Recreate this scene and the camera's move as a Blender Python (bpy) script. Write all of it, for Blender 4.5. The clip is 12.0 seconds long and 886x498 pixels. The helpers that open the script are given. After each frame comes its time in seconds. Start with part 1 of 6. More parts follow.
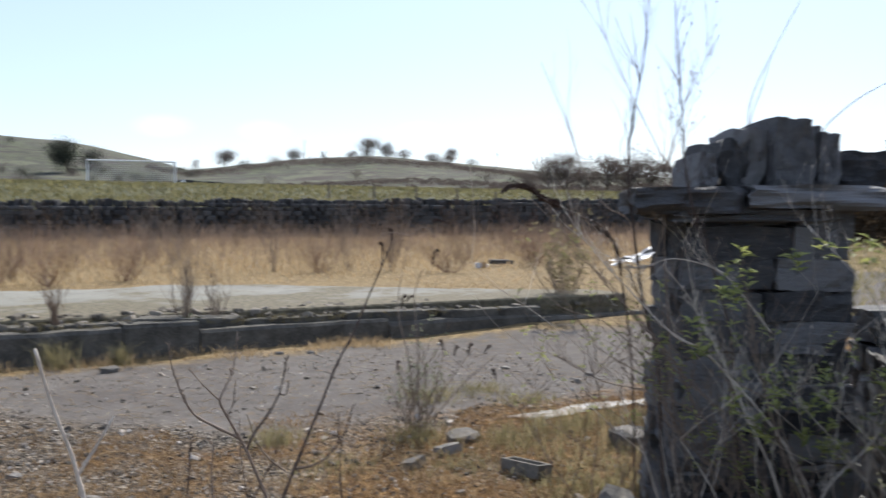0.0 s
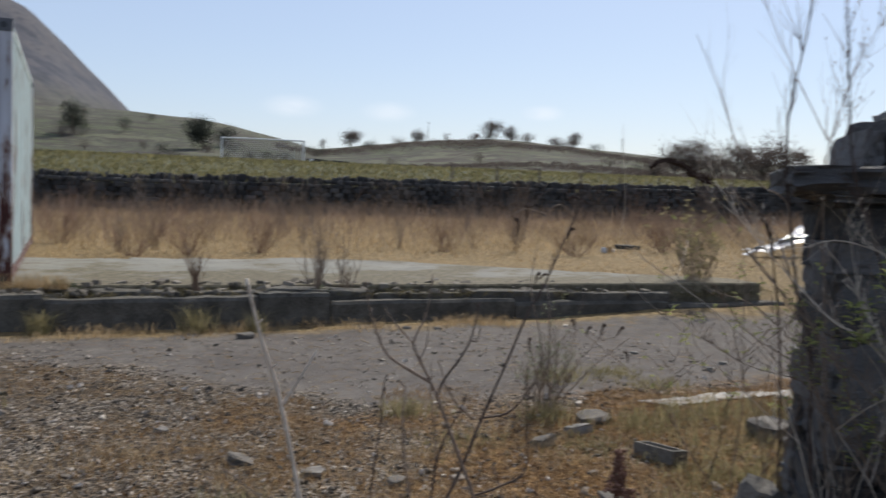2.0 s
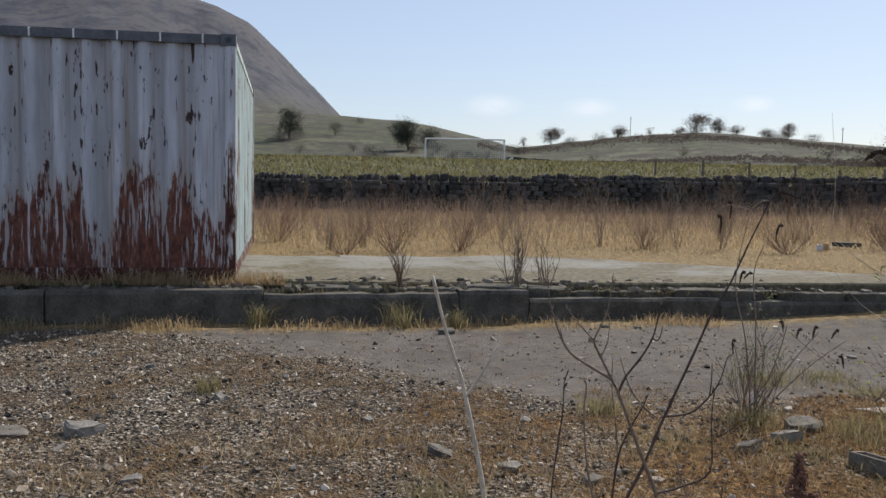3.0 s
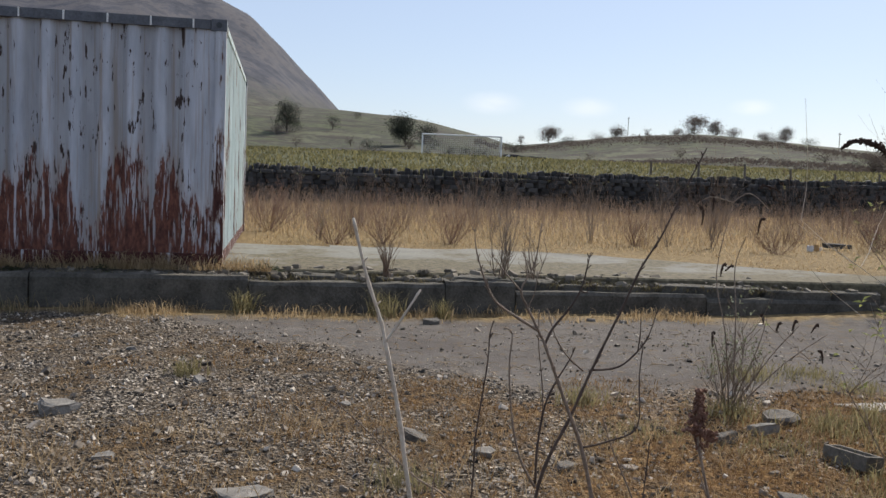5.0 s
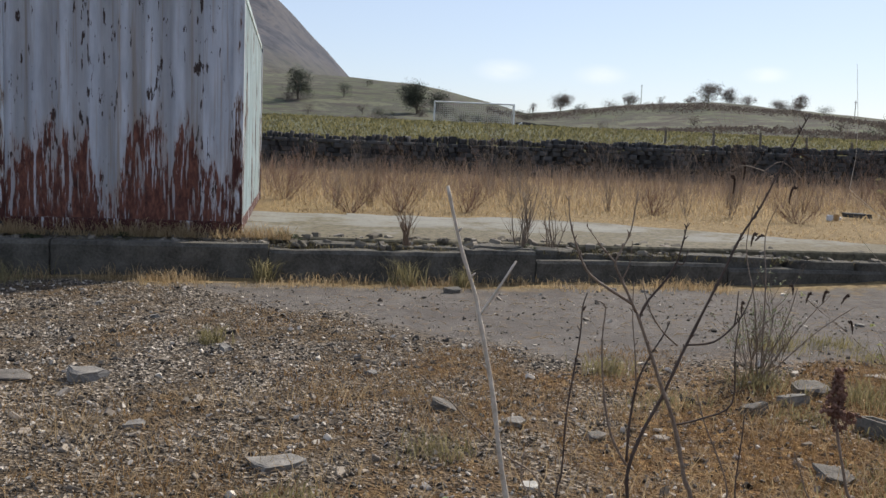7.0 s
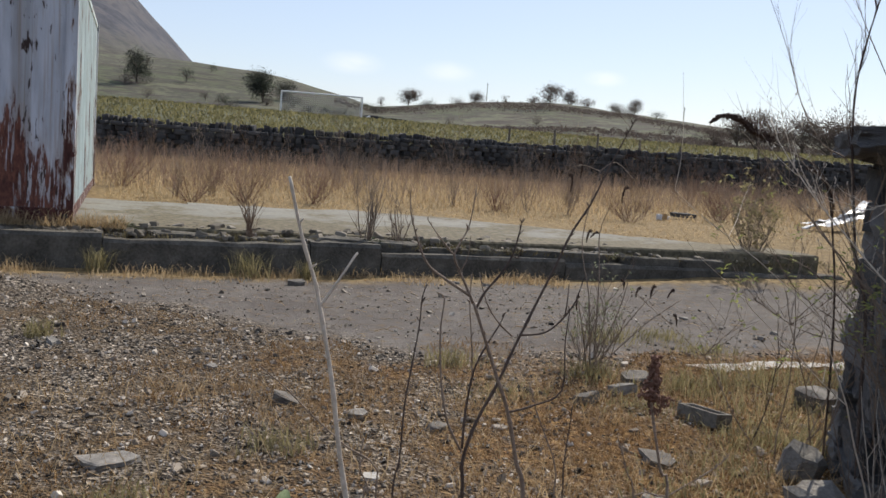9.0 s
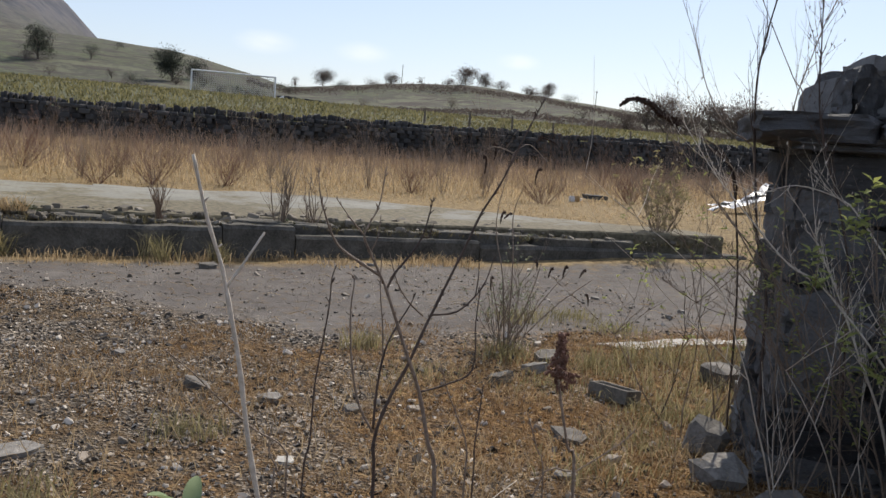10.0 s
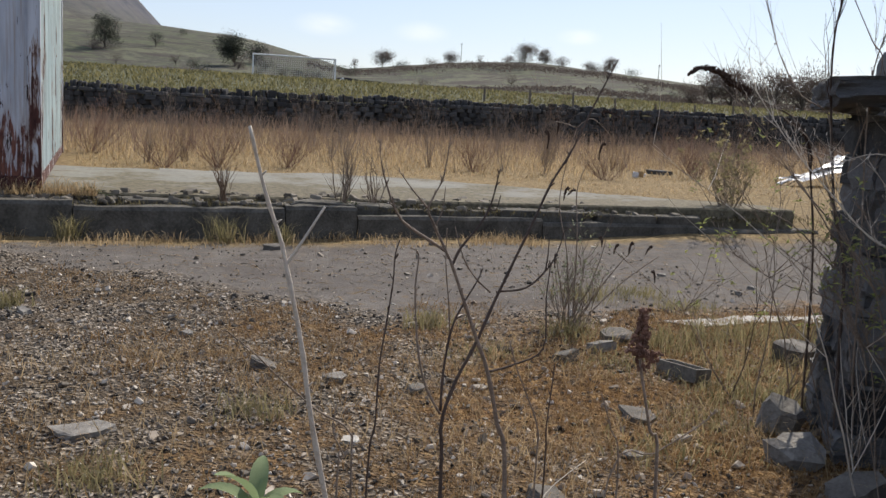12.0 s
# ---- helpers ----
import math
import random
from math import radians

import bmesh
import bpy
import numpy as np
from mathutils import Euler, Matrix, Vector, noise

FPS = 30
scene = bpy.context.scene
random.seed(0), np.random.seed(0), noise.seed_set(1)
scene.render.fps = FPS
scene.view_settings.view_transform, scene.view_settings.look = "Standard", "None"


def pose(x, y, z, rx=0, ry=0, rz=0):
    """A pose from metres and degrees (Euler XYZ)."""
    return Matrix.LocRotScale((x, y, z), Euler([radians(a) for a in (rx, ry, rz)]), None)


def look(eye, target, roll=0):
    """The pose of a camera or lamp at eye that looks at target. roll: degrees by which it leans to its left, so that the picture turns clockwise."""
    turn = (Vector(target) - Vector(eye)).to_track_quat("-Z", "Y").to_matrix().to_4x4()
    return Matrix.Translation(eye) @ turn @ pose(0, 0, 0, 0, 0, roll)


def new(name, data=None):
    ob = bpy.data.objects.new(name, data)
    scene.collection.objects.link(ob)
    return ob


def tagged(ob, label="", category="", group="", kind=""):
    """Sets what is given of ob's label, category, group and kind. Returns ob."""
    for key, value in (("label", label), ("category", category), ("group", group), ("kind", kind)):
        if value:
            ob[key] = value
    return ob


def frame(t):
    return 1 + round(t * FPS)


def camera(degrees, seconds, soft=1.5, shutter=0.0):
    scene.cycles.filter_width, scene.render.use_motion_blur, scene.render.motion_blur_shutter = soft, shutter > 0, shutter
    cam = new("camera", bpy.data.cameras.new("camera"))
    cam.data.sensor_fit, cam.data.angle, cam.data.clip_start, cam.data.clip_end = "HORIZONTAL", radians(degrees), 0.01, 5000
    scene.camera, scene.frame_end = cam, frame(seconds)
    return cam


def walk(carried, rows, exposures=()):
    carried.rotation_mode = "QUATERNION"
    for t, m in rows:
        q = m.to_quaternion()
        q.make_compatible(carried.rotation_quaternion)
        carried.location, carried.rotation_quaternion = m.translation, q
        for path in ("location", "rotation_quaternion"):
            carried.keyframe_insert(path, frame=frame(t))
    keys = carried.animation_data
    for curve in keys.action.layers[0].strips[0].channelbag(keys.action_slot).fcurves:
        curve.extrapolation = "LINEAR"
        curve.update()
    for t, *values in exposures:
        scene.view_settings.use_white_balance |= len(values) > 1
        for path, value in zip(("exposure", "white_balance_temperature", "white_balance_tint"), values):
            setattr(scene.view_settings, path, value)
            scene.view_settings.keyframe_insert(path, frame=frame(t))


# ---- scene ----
cam = camera(51.8, 12.0, soft=1.5, shutter=0.3)
PATH = [
    (0, (-1.851, 0.174, 1.483), (-0.851, 1.904, 1.394), 0.4),
    (0.5, (-1.915, 0.116, 1.452), (-0.628, 1.644, 1.358), 2.1),
    (1, (-1.873, 0.079, 1.461), (-0.478, 1.508, 1.361), 1.4),
    (1.5, (-1.946, 0.067, 1.435), (-0.763, 1.676, 1.331), 1.9),
    (2, (-1.926, 0.244, 1.432), (-1.16, 2.087, 1.302), 1.9),
    (2.5, (-1.926, 0.211, 1.442), (-1.445, 2.145, 1.281), 1.4),
    (2.7, (-1.922, 0.211, 1.44), (-1.541, 2.167, 1.279), 0.2),
    (4.3, (-1.886, 0.11, 1.408), (-1.595, 2.085, 1.295), 2.2),
    (4.5, (-1.877, 0.154, 1.397), (-1.6, 2.131, 1.281), 2.1),
    (5, (-1.826, 0.193, 1.376), (-1.47, 2.155, 1.223), 2.2),
    (5.5, (-1.838, 0.213, 1.371), (-1.483, 2.175, 1.214), 1.9),
    (6, (-1.858, 0.279, 1.361), (-1.503, 2.237, 1.159), 3.4),
    (6.5, (-1.9, 0.262, 1.369), (-1.571, 2.219, 1.114), 3.0),
    (7, (-1.913, 0.256, 1.37), (-1.579, 2.215, 1.147), 2.3),
    (7.2, (-1.903, 0.318, 1.362), (-1.546, 2.273, 1.141), 2.4),
    (8.8, (-1.92, 0.235, 1.373), (-1.275, 2.117, 1.166), 4.4),
    (9, (-1.911, 0.242, 1.37), (-1.251, 2.117, 1.151), 4.2),
    (9.5, (-1.913, 0.229, 1.372), (-1.126, 2.052, 1.134), 4.5),
    (10, (-1.902, 0.245, 1.367), (-1.07, 2.048, 1.123), 4.6),
    (10.5, (-1.909, 0.265, 1.369), (-1.136, 2.094, 1.123), 5.3),
    (11, (-1.901, 0.263, 1.357), (-1.172, 2.108, 1.099), 4.3),
    (11.5, (-1.902, 0.263, 1.351), (-1.187, 2.111, 1.08), 4.2),
    (12, (-1.887, 0.295, 1.353), (-1.179, 2.142, 1.055), 3.3),
]
walk(cam, [(t, look(eye, target, roll)) for t, eye, target, roll in PATH], exposures=[(0, 0.55, 6150, 10), (0.5, 0.65, 6100, 10), (1.2, 0.5, 6100, 10), (1.6, 0.1, 6150, 10), (2.0, 0.0, 6300, 10), (4.3, 0.12, 6500, 10), (12, 0.18, 6500, 11)])

# ---- world and sun ----
SUN_AZ, SUN_EL = 46.0, 42.0            # degrees clockwise from +y, and above the horizon
world = bpy.data.worlds.new("sky")
scene.world = world
world.use_nodes = True
wn = world.node_tree.nodes
sky = wn.new("ShaderNodeTexSky")
sky.sky_type = "NISHITA"
sky.sun_disc = False
sky.sun_elevation = radians(SUN_EL)
sky.sun_rotation = radians(SUN_AZ)
sky.air_density, sky.dust_density, sky.ozone_density = 1.0, 0.5, 2.0
wn["Background"].inputs[1].default_value = 0.121
haze = wn.new("ShaderNodeMix")               # thin high haze whitens the blue
haze.data_type = "RGBA"
haze.inputs[0].default_value = 0.55
haze.inputs[7].default_value = (4.3, 4.85, 6.3, 1)
world.node_tree.links.new(sky.outputs[0], haze.inputs[6])
co = wn.new("ShaderNodeTexCoord")            # a few small fair-weather clouds low over the hills
fluff = wn.new("ShaderNodeTexNoise")
fluff.inputs["Scale"].default_value, fluff.inputs["Detail"].default_value = 22.0, 5.0
stretch = wn.new("ShaderNodeMapping")
stretch.inputs["Scale"].default_value = (1, 1, 2.6)
world.node_tree.links.new(co.outputs["Generated"], stretch.inputs["Vector"])
world.node_tree.links.new(stretch.outputs[0], fluff.inputs["Vector"])
veil = haze.outputs[2]
for az, el, size in ((13.0, 4.8, 0.042), (18.9, 4.7, 0.038), (28.5, 4.9, 0.03), (-58.0, 9.0, 0.12), (110.0, 11.0, 0.15), (170.0, 8.0, 0.12), (230.0, 10.0, 0.16)):
    a, e = radians(az), radians(el)
    gap = wn.new("ShaderNodeVectorMath")
    gap.operation = "DISTANCE"
    world.node_tree.links.new(stretch.outputs[0], gap.inputs[0])
    gap.inputs[1].default_value = (math.sin(a) * math.cos(e), math.cos(a) * math.cos(e), 2.6 * math.sin(e))
    soft = wn.new("ShaderNodeMapRange")
    soft.interpolation_type = "SMOOTHSTEP"
    soft.inputs["From Min"].default_value, soft.inputs["From Max"].default_value = size * 0.95, size * 0.1
    soft.inputs["To Max"].default_value = 0.75
    world.node_tree.links.new(gap.outputs["Value"], soft.inputs["Value"])
    thick = wn.new("ShaderNodeMath")
    thick.operation = "MULTIPLY"
    world.node_tree.links.new(soft.outputs[0], thick.inputs[0])
    world.node_tree.links.new(fluff.outputs["Fac"], thick.inputs[1])
    cloud = wn.new("ShaderNodeMix")
    cloud.data_type = "RGBA"
    cloud.inputs[7].default_value = (8.2, 8.3, 8.6, 1)
    world.node_tree.links.new(thick.outputs[0], cloud.inputs[0])
    world.node_tree.links.new(veil, cloud.inputs[6])
    veil = cloud.outputs[2]
world.node_tree.links.new(veil, wn["Background"].inputs[0])
sun_data = bpy.data.lights.new("sun", "SUN")
sun_data.energy, sun_data.angle, sun_data.color = 5.0, radians(0.5), (1.0, 0.92, 0.8)
sun = new("sun", sun_data)
sa, se = radians(SUN_AZ), radians(SUN_EL)
sun.matrix_world = look((30 * math.sin(sa) * math.cos(se), 30 * math.cos(sa) * math.cos(se), 30 * math.sin(se)), (0, 0, 0))


# ---- materials ----
class Nodes:
    """Short hand for a node material."""

    def __init__(self, name, rough=0.8, metal=0.0, spec=0.35, thin=0.0):
        self.m = bpy.data.materials.new(name)
        self.m.use_nodes = True
        self.t = self.m.node_tree
        self.b = self.t.nodes["Principled BSDF"]
        self.b.inputs["Roughness"].default_value = rough
        self.b.inputs["Metallic"].default_value = metal
        self.b.inputs["Specular IOR Level"].default_value = spec
        self.thin = thin
        self.co = self.t.nodes.new("ShaderNodeTexCoord")

    def link(self, a, b):
        self.t.links.new(a, b)

    def node(self, kind, **values):
        n = self.t.nodes.new("ShaderNode" + kind)
        for k, v in values.items():
            n.inputs[k].default_value = v
        return n

    def noise(self, scale, detail=4.0, rough=0.6, stretch=None, space="Object", dist=0.0):
        n = self.node("TexNoise", Scale=scale, Detail=detail, Roughness=rough, Distortion=dist)
        if stretch:
            mp = self.t.nodes.new("ShaderNodeMapping")
            mp.inputs["Scale"].default_value = stretch
            self.link(self.co.outputs[space], mp.inputs["Vector"])
            self.link(mp.outputs[0], n.inputs["Vector"])
        else:
            self.link(self.co.outputs[space], n.inputs["Vector"])
        return n.outputs["Fac"]

    def ramp(self, fac, stops):
        r = self.t.nodes.new("ShaderNodeValToRGB")
        while len(r.color_ramp.elements) < len(stops):
            r.color_ramp.elements.new(0.5)
        for e, (p, c) in zip(r.color_ramp.elements, stops):
            e.position = p
            e.color = (*c, 1) if len(c) == 3 else c
        self.link(fac, r.inputs[0])
        return r.outputs[0]

    def step(self, fac, lo, hi):
        r = self.node("MapRange")
        r.inputs["From Min"].default_value, r.inputs["From Max"].default_value = lo, hi
        self.link(fac, r.inputs["Value"])
        return r.outputs["Result"]

    def math(self, op, a, b=0.0, c=0.0):
        n = self.t.nodes.new("ShaderNodeMath")
        n.operation = op
        for i, x in enumerate((a, b, c)):
            if isinstance(x, (int, float)):
                n.inputs[i].default_value = x
            else:
                self.link(x, n.inputs[i])
        return n.outputs[0]

    def mix(self, fac, a, b):
        n = self.t.nodes.new("ShaderNodeMix")
        n.data_type = "RGBA"
        for sock, x in ((n.inputs[0], fac), (n.inputs[6], a), (n.inputs[7], b)):
            if isinstance(x, tuple):
                sock.default_value = (*x, 1)
            elif isinstance(x, (int, float)):
                sock.default_value = x
            else:
                self.link(x, sock)
        return n.outputs[2]

    def xyz(self, space="Object"):
        n = self.t.nodes.new("ShaderNodeSeparateXYZ")
        self.link(self.co.outputs[space], n.inputs[0])
        return n.outputs

    def island(self):
        return self.t.nodes.new("ShaderNodeNewGeometry").outputs["Random Per Island"]

    def piece(self):
        return self.t.nodes.new("ShaderNodeObjectInfo").outputs["Random"]

    def done(self, color, bump=None, strength=0.4, dist=0.02, rough=None):
        if isinstance(color, tuple):
            self.b.inputs["Base Color"].default_value = (*color, 1)
        else:
            self.link(color, self.b.inputs["Base Color"])
        if bump is not None:
            n = self.node("Bump", Strength=strength, Distance=dist)
            self.link(bump, n.inputs["Height"])
            self.link(n.outputs[0], self.b.inputs["Normal"])
        if self.thin:
            tr, mx = self.node("BsdfTranslucent"), self.node("MixShader", Fac=self.thin)
            self.link(color, tr.inputs["Color"])
            self.link(self.b.outputs[0], mx.inputs[1])
            self.link(tr.outputs[0], mx.inputs[2])
            self.link(mx.outputs[0], self.t.nodes["Material Output"].inputs["Surface"])
        if rough is not None:
            self.link(rough, self.b.inputs["Roughness"])
        return self.m


def plain(name, dark, light, scale=8.0, rough=0.85, bump=0.3, dist=0.01, metal=0.0, vary="noise", spec=0.3, thin=0.0):
    """Two tones over a noise at two scales, with a fine relief."""
    n = Nodes(name, rough, metal, spec, thin)
    a, b = n.noise(scale), n.noise(scale * 7.3, 3)
    f = n.math("ADD", n.math("MULTIPLY", a, 0.6), n.math("MULTIPLY", b, 0.4))
    if vary == "island":
        f = n.math("ADD", n.math("MULTIPLY", f, 0.4), n.math("MULTIPLY", n.island(), 0.6))
    elif vary == "piece":
        f = n.math("ADD", n.math("MULTIPLY", f, 0.6), n.math("MULTIPLY", n.piece(), 0.4))
    lo, hi = (0.1, 0.9) if vary == "island" else (0.3, 0.7)
    return n.done(n.ramp(f, [(lo, dark), (hi, light)]), n.noise(scale * 9, 4) if bump else None, bump, dist)


def make_ground_material():
    n = Nodes("ground_soil", 0.95, spec=0.15)
    x, y, z = n.xyz()
    big, mid, fine, grit = n.noise(0.35, 3), n.noise(1.7, 4), n.noise(11, 4), n.noise(60, 3)
    # gravel and slate chippings
    vor = n.node("TexVoronoi", Scale=52.0)
    n.link(n.co.outputs["Object"], vor.inputs["Vector"])
    chip = n.ramp(vor.outputs["Color"], [(0.15, (0.012, 0.0095, 0.007)), (0.55, (0.085, 0.07, 0.055)), (0.97, (0.48, 0.415, 0.335))])
    earth = n.ramp(fine, [(0.34, (0.016, 0.011, 0.007)), (0.62, (0.145, 0.102, 0.06))])
    gravel = n.mix(n.step(mid, 0.4, 0.62), chip, earth)
    # brown moss and dead grass
    moss = n.ramp(n.noise(16, 5), [(0.34, (0.02, 0.012, 0.006)), (0.5, (0.135, 0.074, 0.031)), (0.66, (0.34, 0.215, 0.092))])
    zone = n.math("ADD", n.math("ADD", n.math("MULTIPLY", x, 0.13), n.math("MULTIPLY", y, -0.05)), n.math("ADD", n.math("MULTIPLY", mid, 1.3), n.math("MULTIPLY", big, 0.8)))
    near = n.mix(n.step(zone, 0.62, 1.0), gravel, moss)
    # old asphalt between the kerb and the moss
    edge = n.math("MULTIPLY", n.math("MAXIMUM", n.math("SUBTRACT", 0.0, x), 0.0), 1.05)
    along = n.math("SUBTRACT", n.math("SUBTRACT", y, 5.7), edge)
    wob = n.math("ADD", along, n.math("MULTIPLY", n.math("SUBTRACT", mid, 0.5), 2.4))
    wob = n.math("ADD", wob, n.math("MULTIPLY", n.math("SUBTRACT", fine, 0.5), 1.2))
    tar = n.ramp(n.noise(5, 6, 0.7), [(0.3, (0.075, 0.067, 0.06)), (0.7, (0.155, 0.14, 0.126))])
    tar = n.mix(n.step(grit, 0.58, 0.74), tar, (0.22, 0.195, 0.175))
    tar = n.mix(n.math("MULTIPLY", n.step(n.noise(0.9, 6, 0.7), 0.48, 0.66), 0.6), tar, (0.07, 0.06, 0.055))
    tar = n.mix(n.math("MULTIPLY", n.step(fine, 0.55, 0.66), 0.7), tar, earth)
    paved = n.step(wob, -0.1, 0.35)
    near = n.mix(paved, near, tar)
    # dead verge along the kerb
    verge = n.math("ADD", n.math("SUBTRACT", y, 9.0), n.math("MULTIPLY", n.math("SUBTRACT", mid, 0.45), 1.6))
    near = n.mix(n.step(verge, -0.1, 0.25), near, n.ramp(n.noise(13, 4), [(0.3, (0.09, 0.06, 0.028)), (0.7, (0.3, 0.22, 0.11))]))
    # rough grass past the wall, heather and bracken on the hills
    pasture = n.ramp(n.noise(0.16, 7, 0.7), [(0.34, (0.045, 0.046, 0.028)), (0.48, (0.1, 0.102, 0.053)), (0.58, (0.065, 0.065, 0.04)), (0.7, (0.17, 0.16, 0.09))])
    # distance haze is put into the cool tones of hill and rock
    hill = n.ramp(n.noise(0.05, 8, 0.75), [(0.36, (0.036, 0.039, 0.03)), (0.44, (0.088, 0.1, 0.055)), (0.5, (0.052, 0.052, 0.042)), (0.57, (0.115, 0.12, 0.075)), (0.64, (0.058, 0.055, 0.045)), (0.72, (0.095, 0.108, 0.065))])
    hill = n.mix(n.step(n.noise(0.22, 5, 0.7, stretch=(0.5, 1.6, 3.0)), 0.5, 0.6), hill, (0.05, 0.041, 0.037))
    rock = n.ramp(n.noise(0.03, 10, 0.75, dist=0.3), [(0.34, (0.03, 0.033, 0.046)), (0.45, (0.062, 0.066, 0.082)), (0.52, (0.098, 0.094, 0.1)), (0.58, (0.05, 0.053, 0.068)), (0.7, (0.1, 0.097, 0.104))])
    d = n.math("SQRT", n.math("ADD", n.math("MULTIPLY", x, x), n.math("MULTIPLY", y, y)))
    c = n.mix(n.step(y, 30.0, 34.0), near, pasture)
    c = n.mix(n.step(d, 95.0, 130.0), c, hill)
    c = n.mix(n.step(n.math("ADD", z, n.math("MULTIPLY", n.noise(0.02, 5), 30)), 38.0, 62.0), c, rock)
    bump = n.math("ADD", n.math("MULTIPLY", vor.outputs["Distance"], n.math("MULTIPLY", n.math("SUBTRACT", 1.0, paved), 0.7)), n.math("ADD", n.math("MULTIPLY", fine, n.math("SUBTRACT", 1.0, n.math("MULTIPLY", paved, 0.6))), n.math("MULTIPLY", grit, 0.4)))
    return n.done(c, bump, 0.9, 0.035)


def make_container_paint(name, paint_dark, paint_light, amount):
    """Chalky paint with streaks of rust that climb from the sill."""
    n = Nodes(name, 0.6, spec=0.3)
    x, y, z = n.xyz("Object")
    streak = n.noise(1.0, 5, 0.65, stretch=(10, 10, 0.9))
    fine = n.noise(1.0, 4, 0.7, stretch=(34, 34, 4.0))
    blot = n.noise(1.0, 2, 0.5, stretch=(3.1, 3.1, 0.45))
    f = n.math("ADD", n.math("MULTIPLY", streak, 0.9), n.math("ADD", n.math("MULTIPLY", fine, 0.75), n.math("MULTIPLY", blot, 0.95)))
    low = n.math("SUBTRACT", 1.0, n.step(z, 0.8, 1.45))
    h = n.math("ADD", n.math("MULTIPLY", low, 0.3), n.math("MULTIPLY", n.math("SUBTRACT", 1.0, n.step(z, 0.0, 0.6)), 0.1))
    f = n.math("ADD", f, n.math("MULTIPLY", h, amount))
    spots = n.noise(1.0, 3, 0.6, stretch=(24, 24, 6.5))
    f = n.math("MAXIMUM", f, n.math("ADD", 0.9, n.math("MULTIPLY", spots, 0.82 if amount > 0.5 else 0.7)))
    rust = n.ramp(n.noise(1.0, 6, 0.7, stretch=(14, 14, 7)), [(0.3, (0.03, 0.013, 0.012)), (0.55, (0.085, 0.034, 0.027)), (0.75, (0.16, 0.072, 0.05))])
    paint = n.ramp(n.noise(1.0, 5, 0.6, stretch=(5, 5, 0.7)), [(0.3, paint_dark), (0.7, paint_light)])
    grime = n.ramp(n.noise(1.0, 4, 0.6, stretch=(16, 16, 0.8)), [(0.35, (0.6, 0.6, 0.6)), (0.6, (1.0, 1.0, 1.0))])
    mul = n.t.nodes.new("ShaderNodeMix")
    mul.data_type, mul.blend_type = "RGBA", "MULTIPLY"
    mul.inputs[0].default_value = 0.7
    n.link(paint, mul.inputs[6]), n.link(grime, mul.inputs[7])
    coat = mul.outputs[2]
    halo = n.mix(n.step(f, 1.4, 1.47), coat, (0.3, 0.23, 0.19))
    c = n.mix(n.step(f, 1.47, 1.5), halo, rust)
    return n.done(c, f, 0.35, 0.006, n.step(f, 0.4, 1.5))


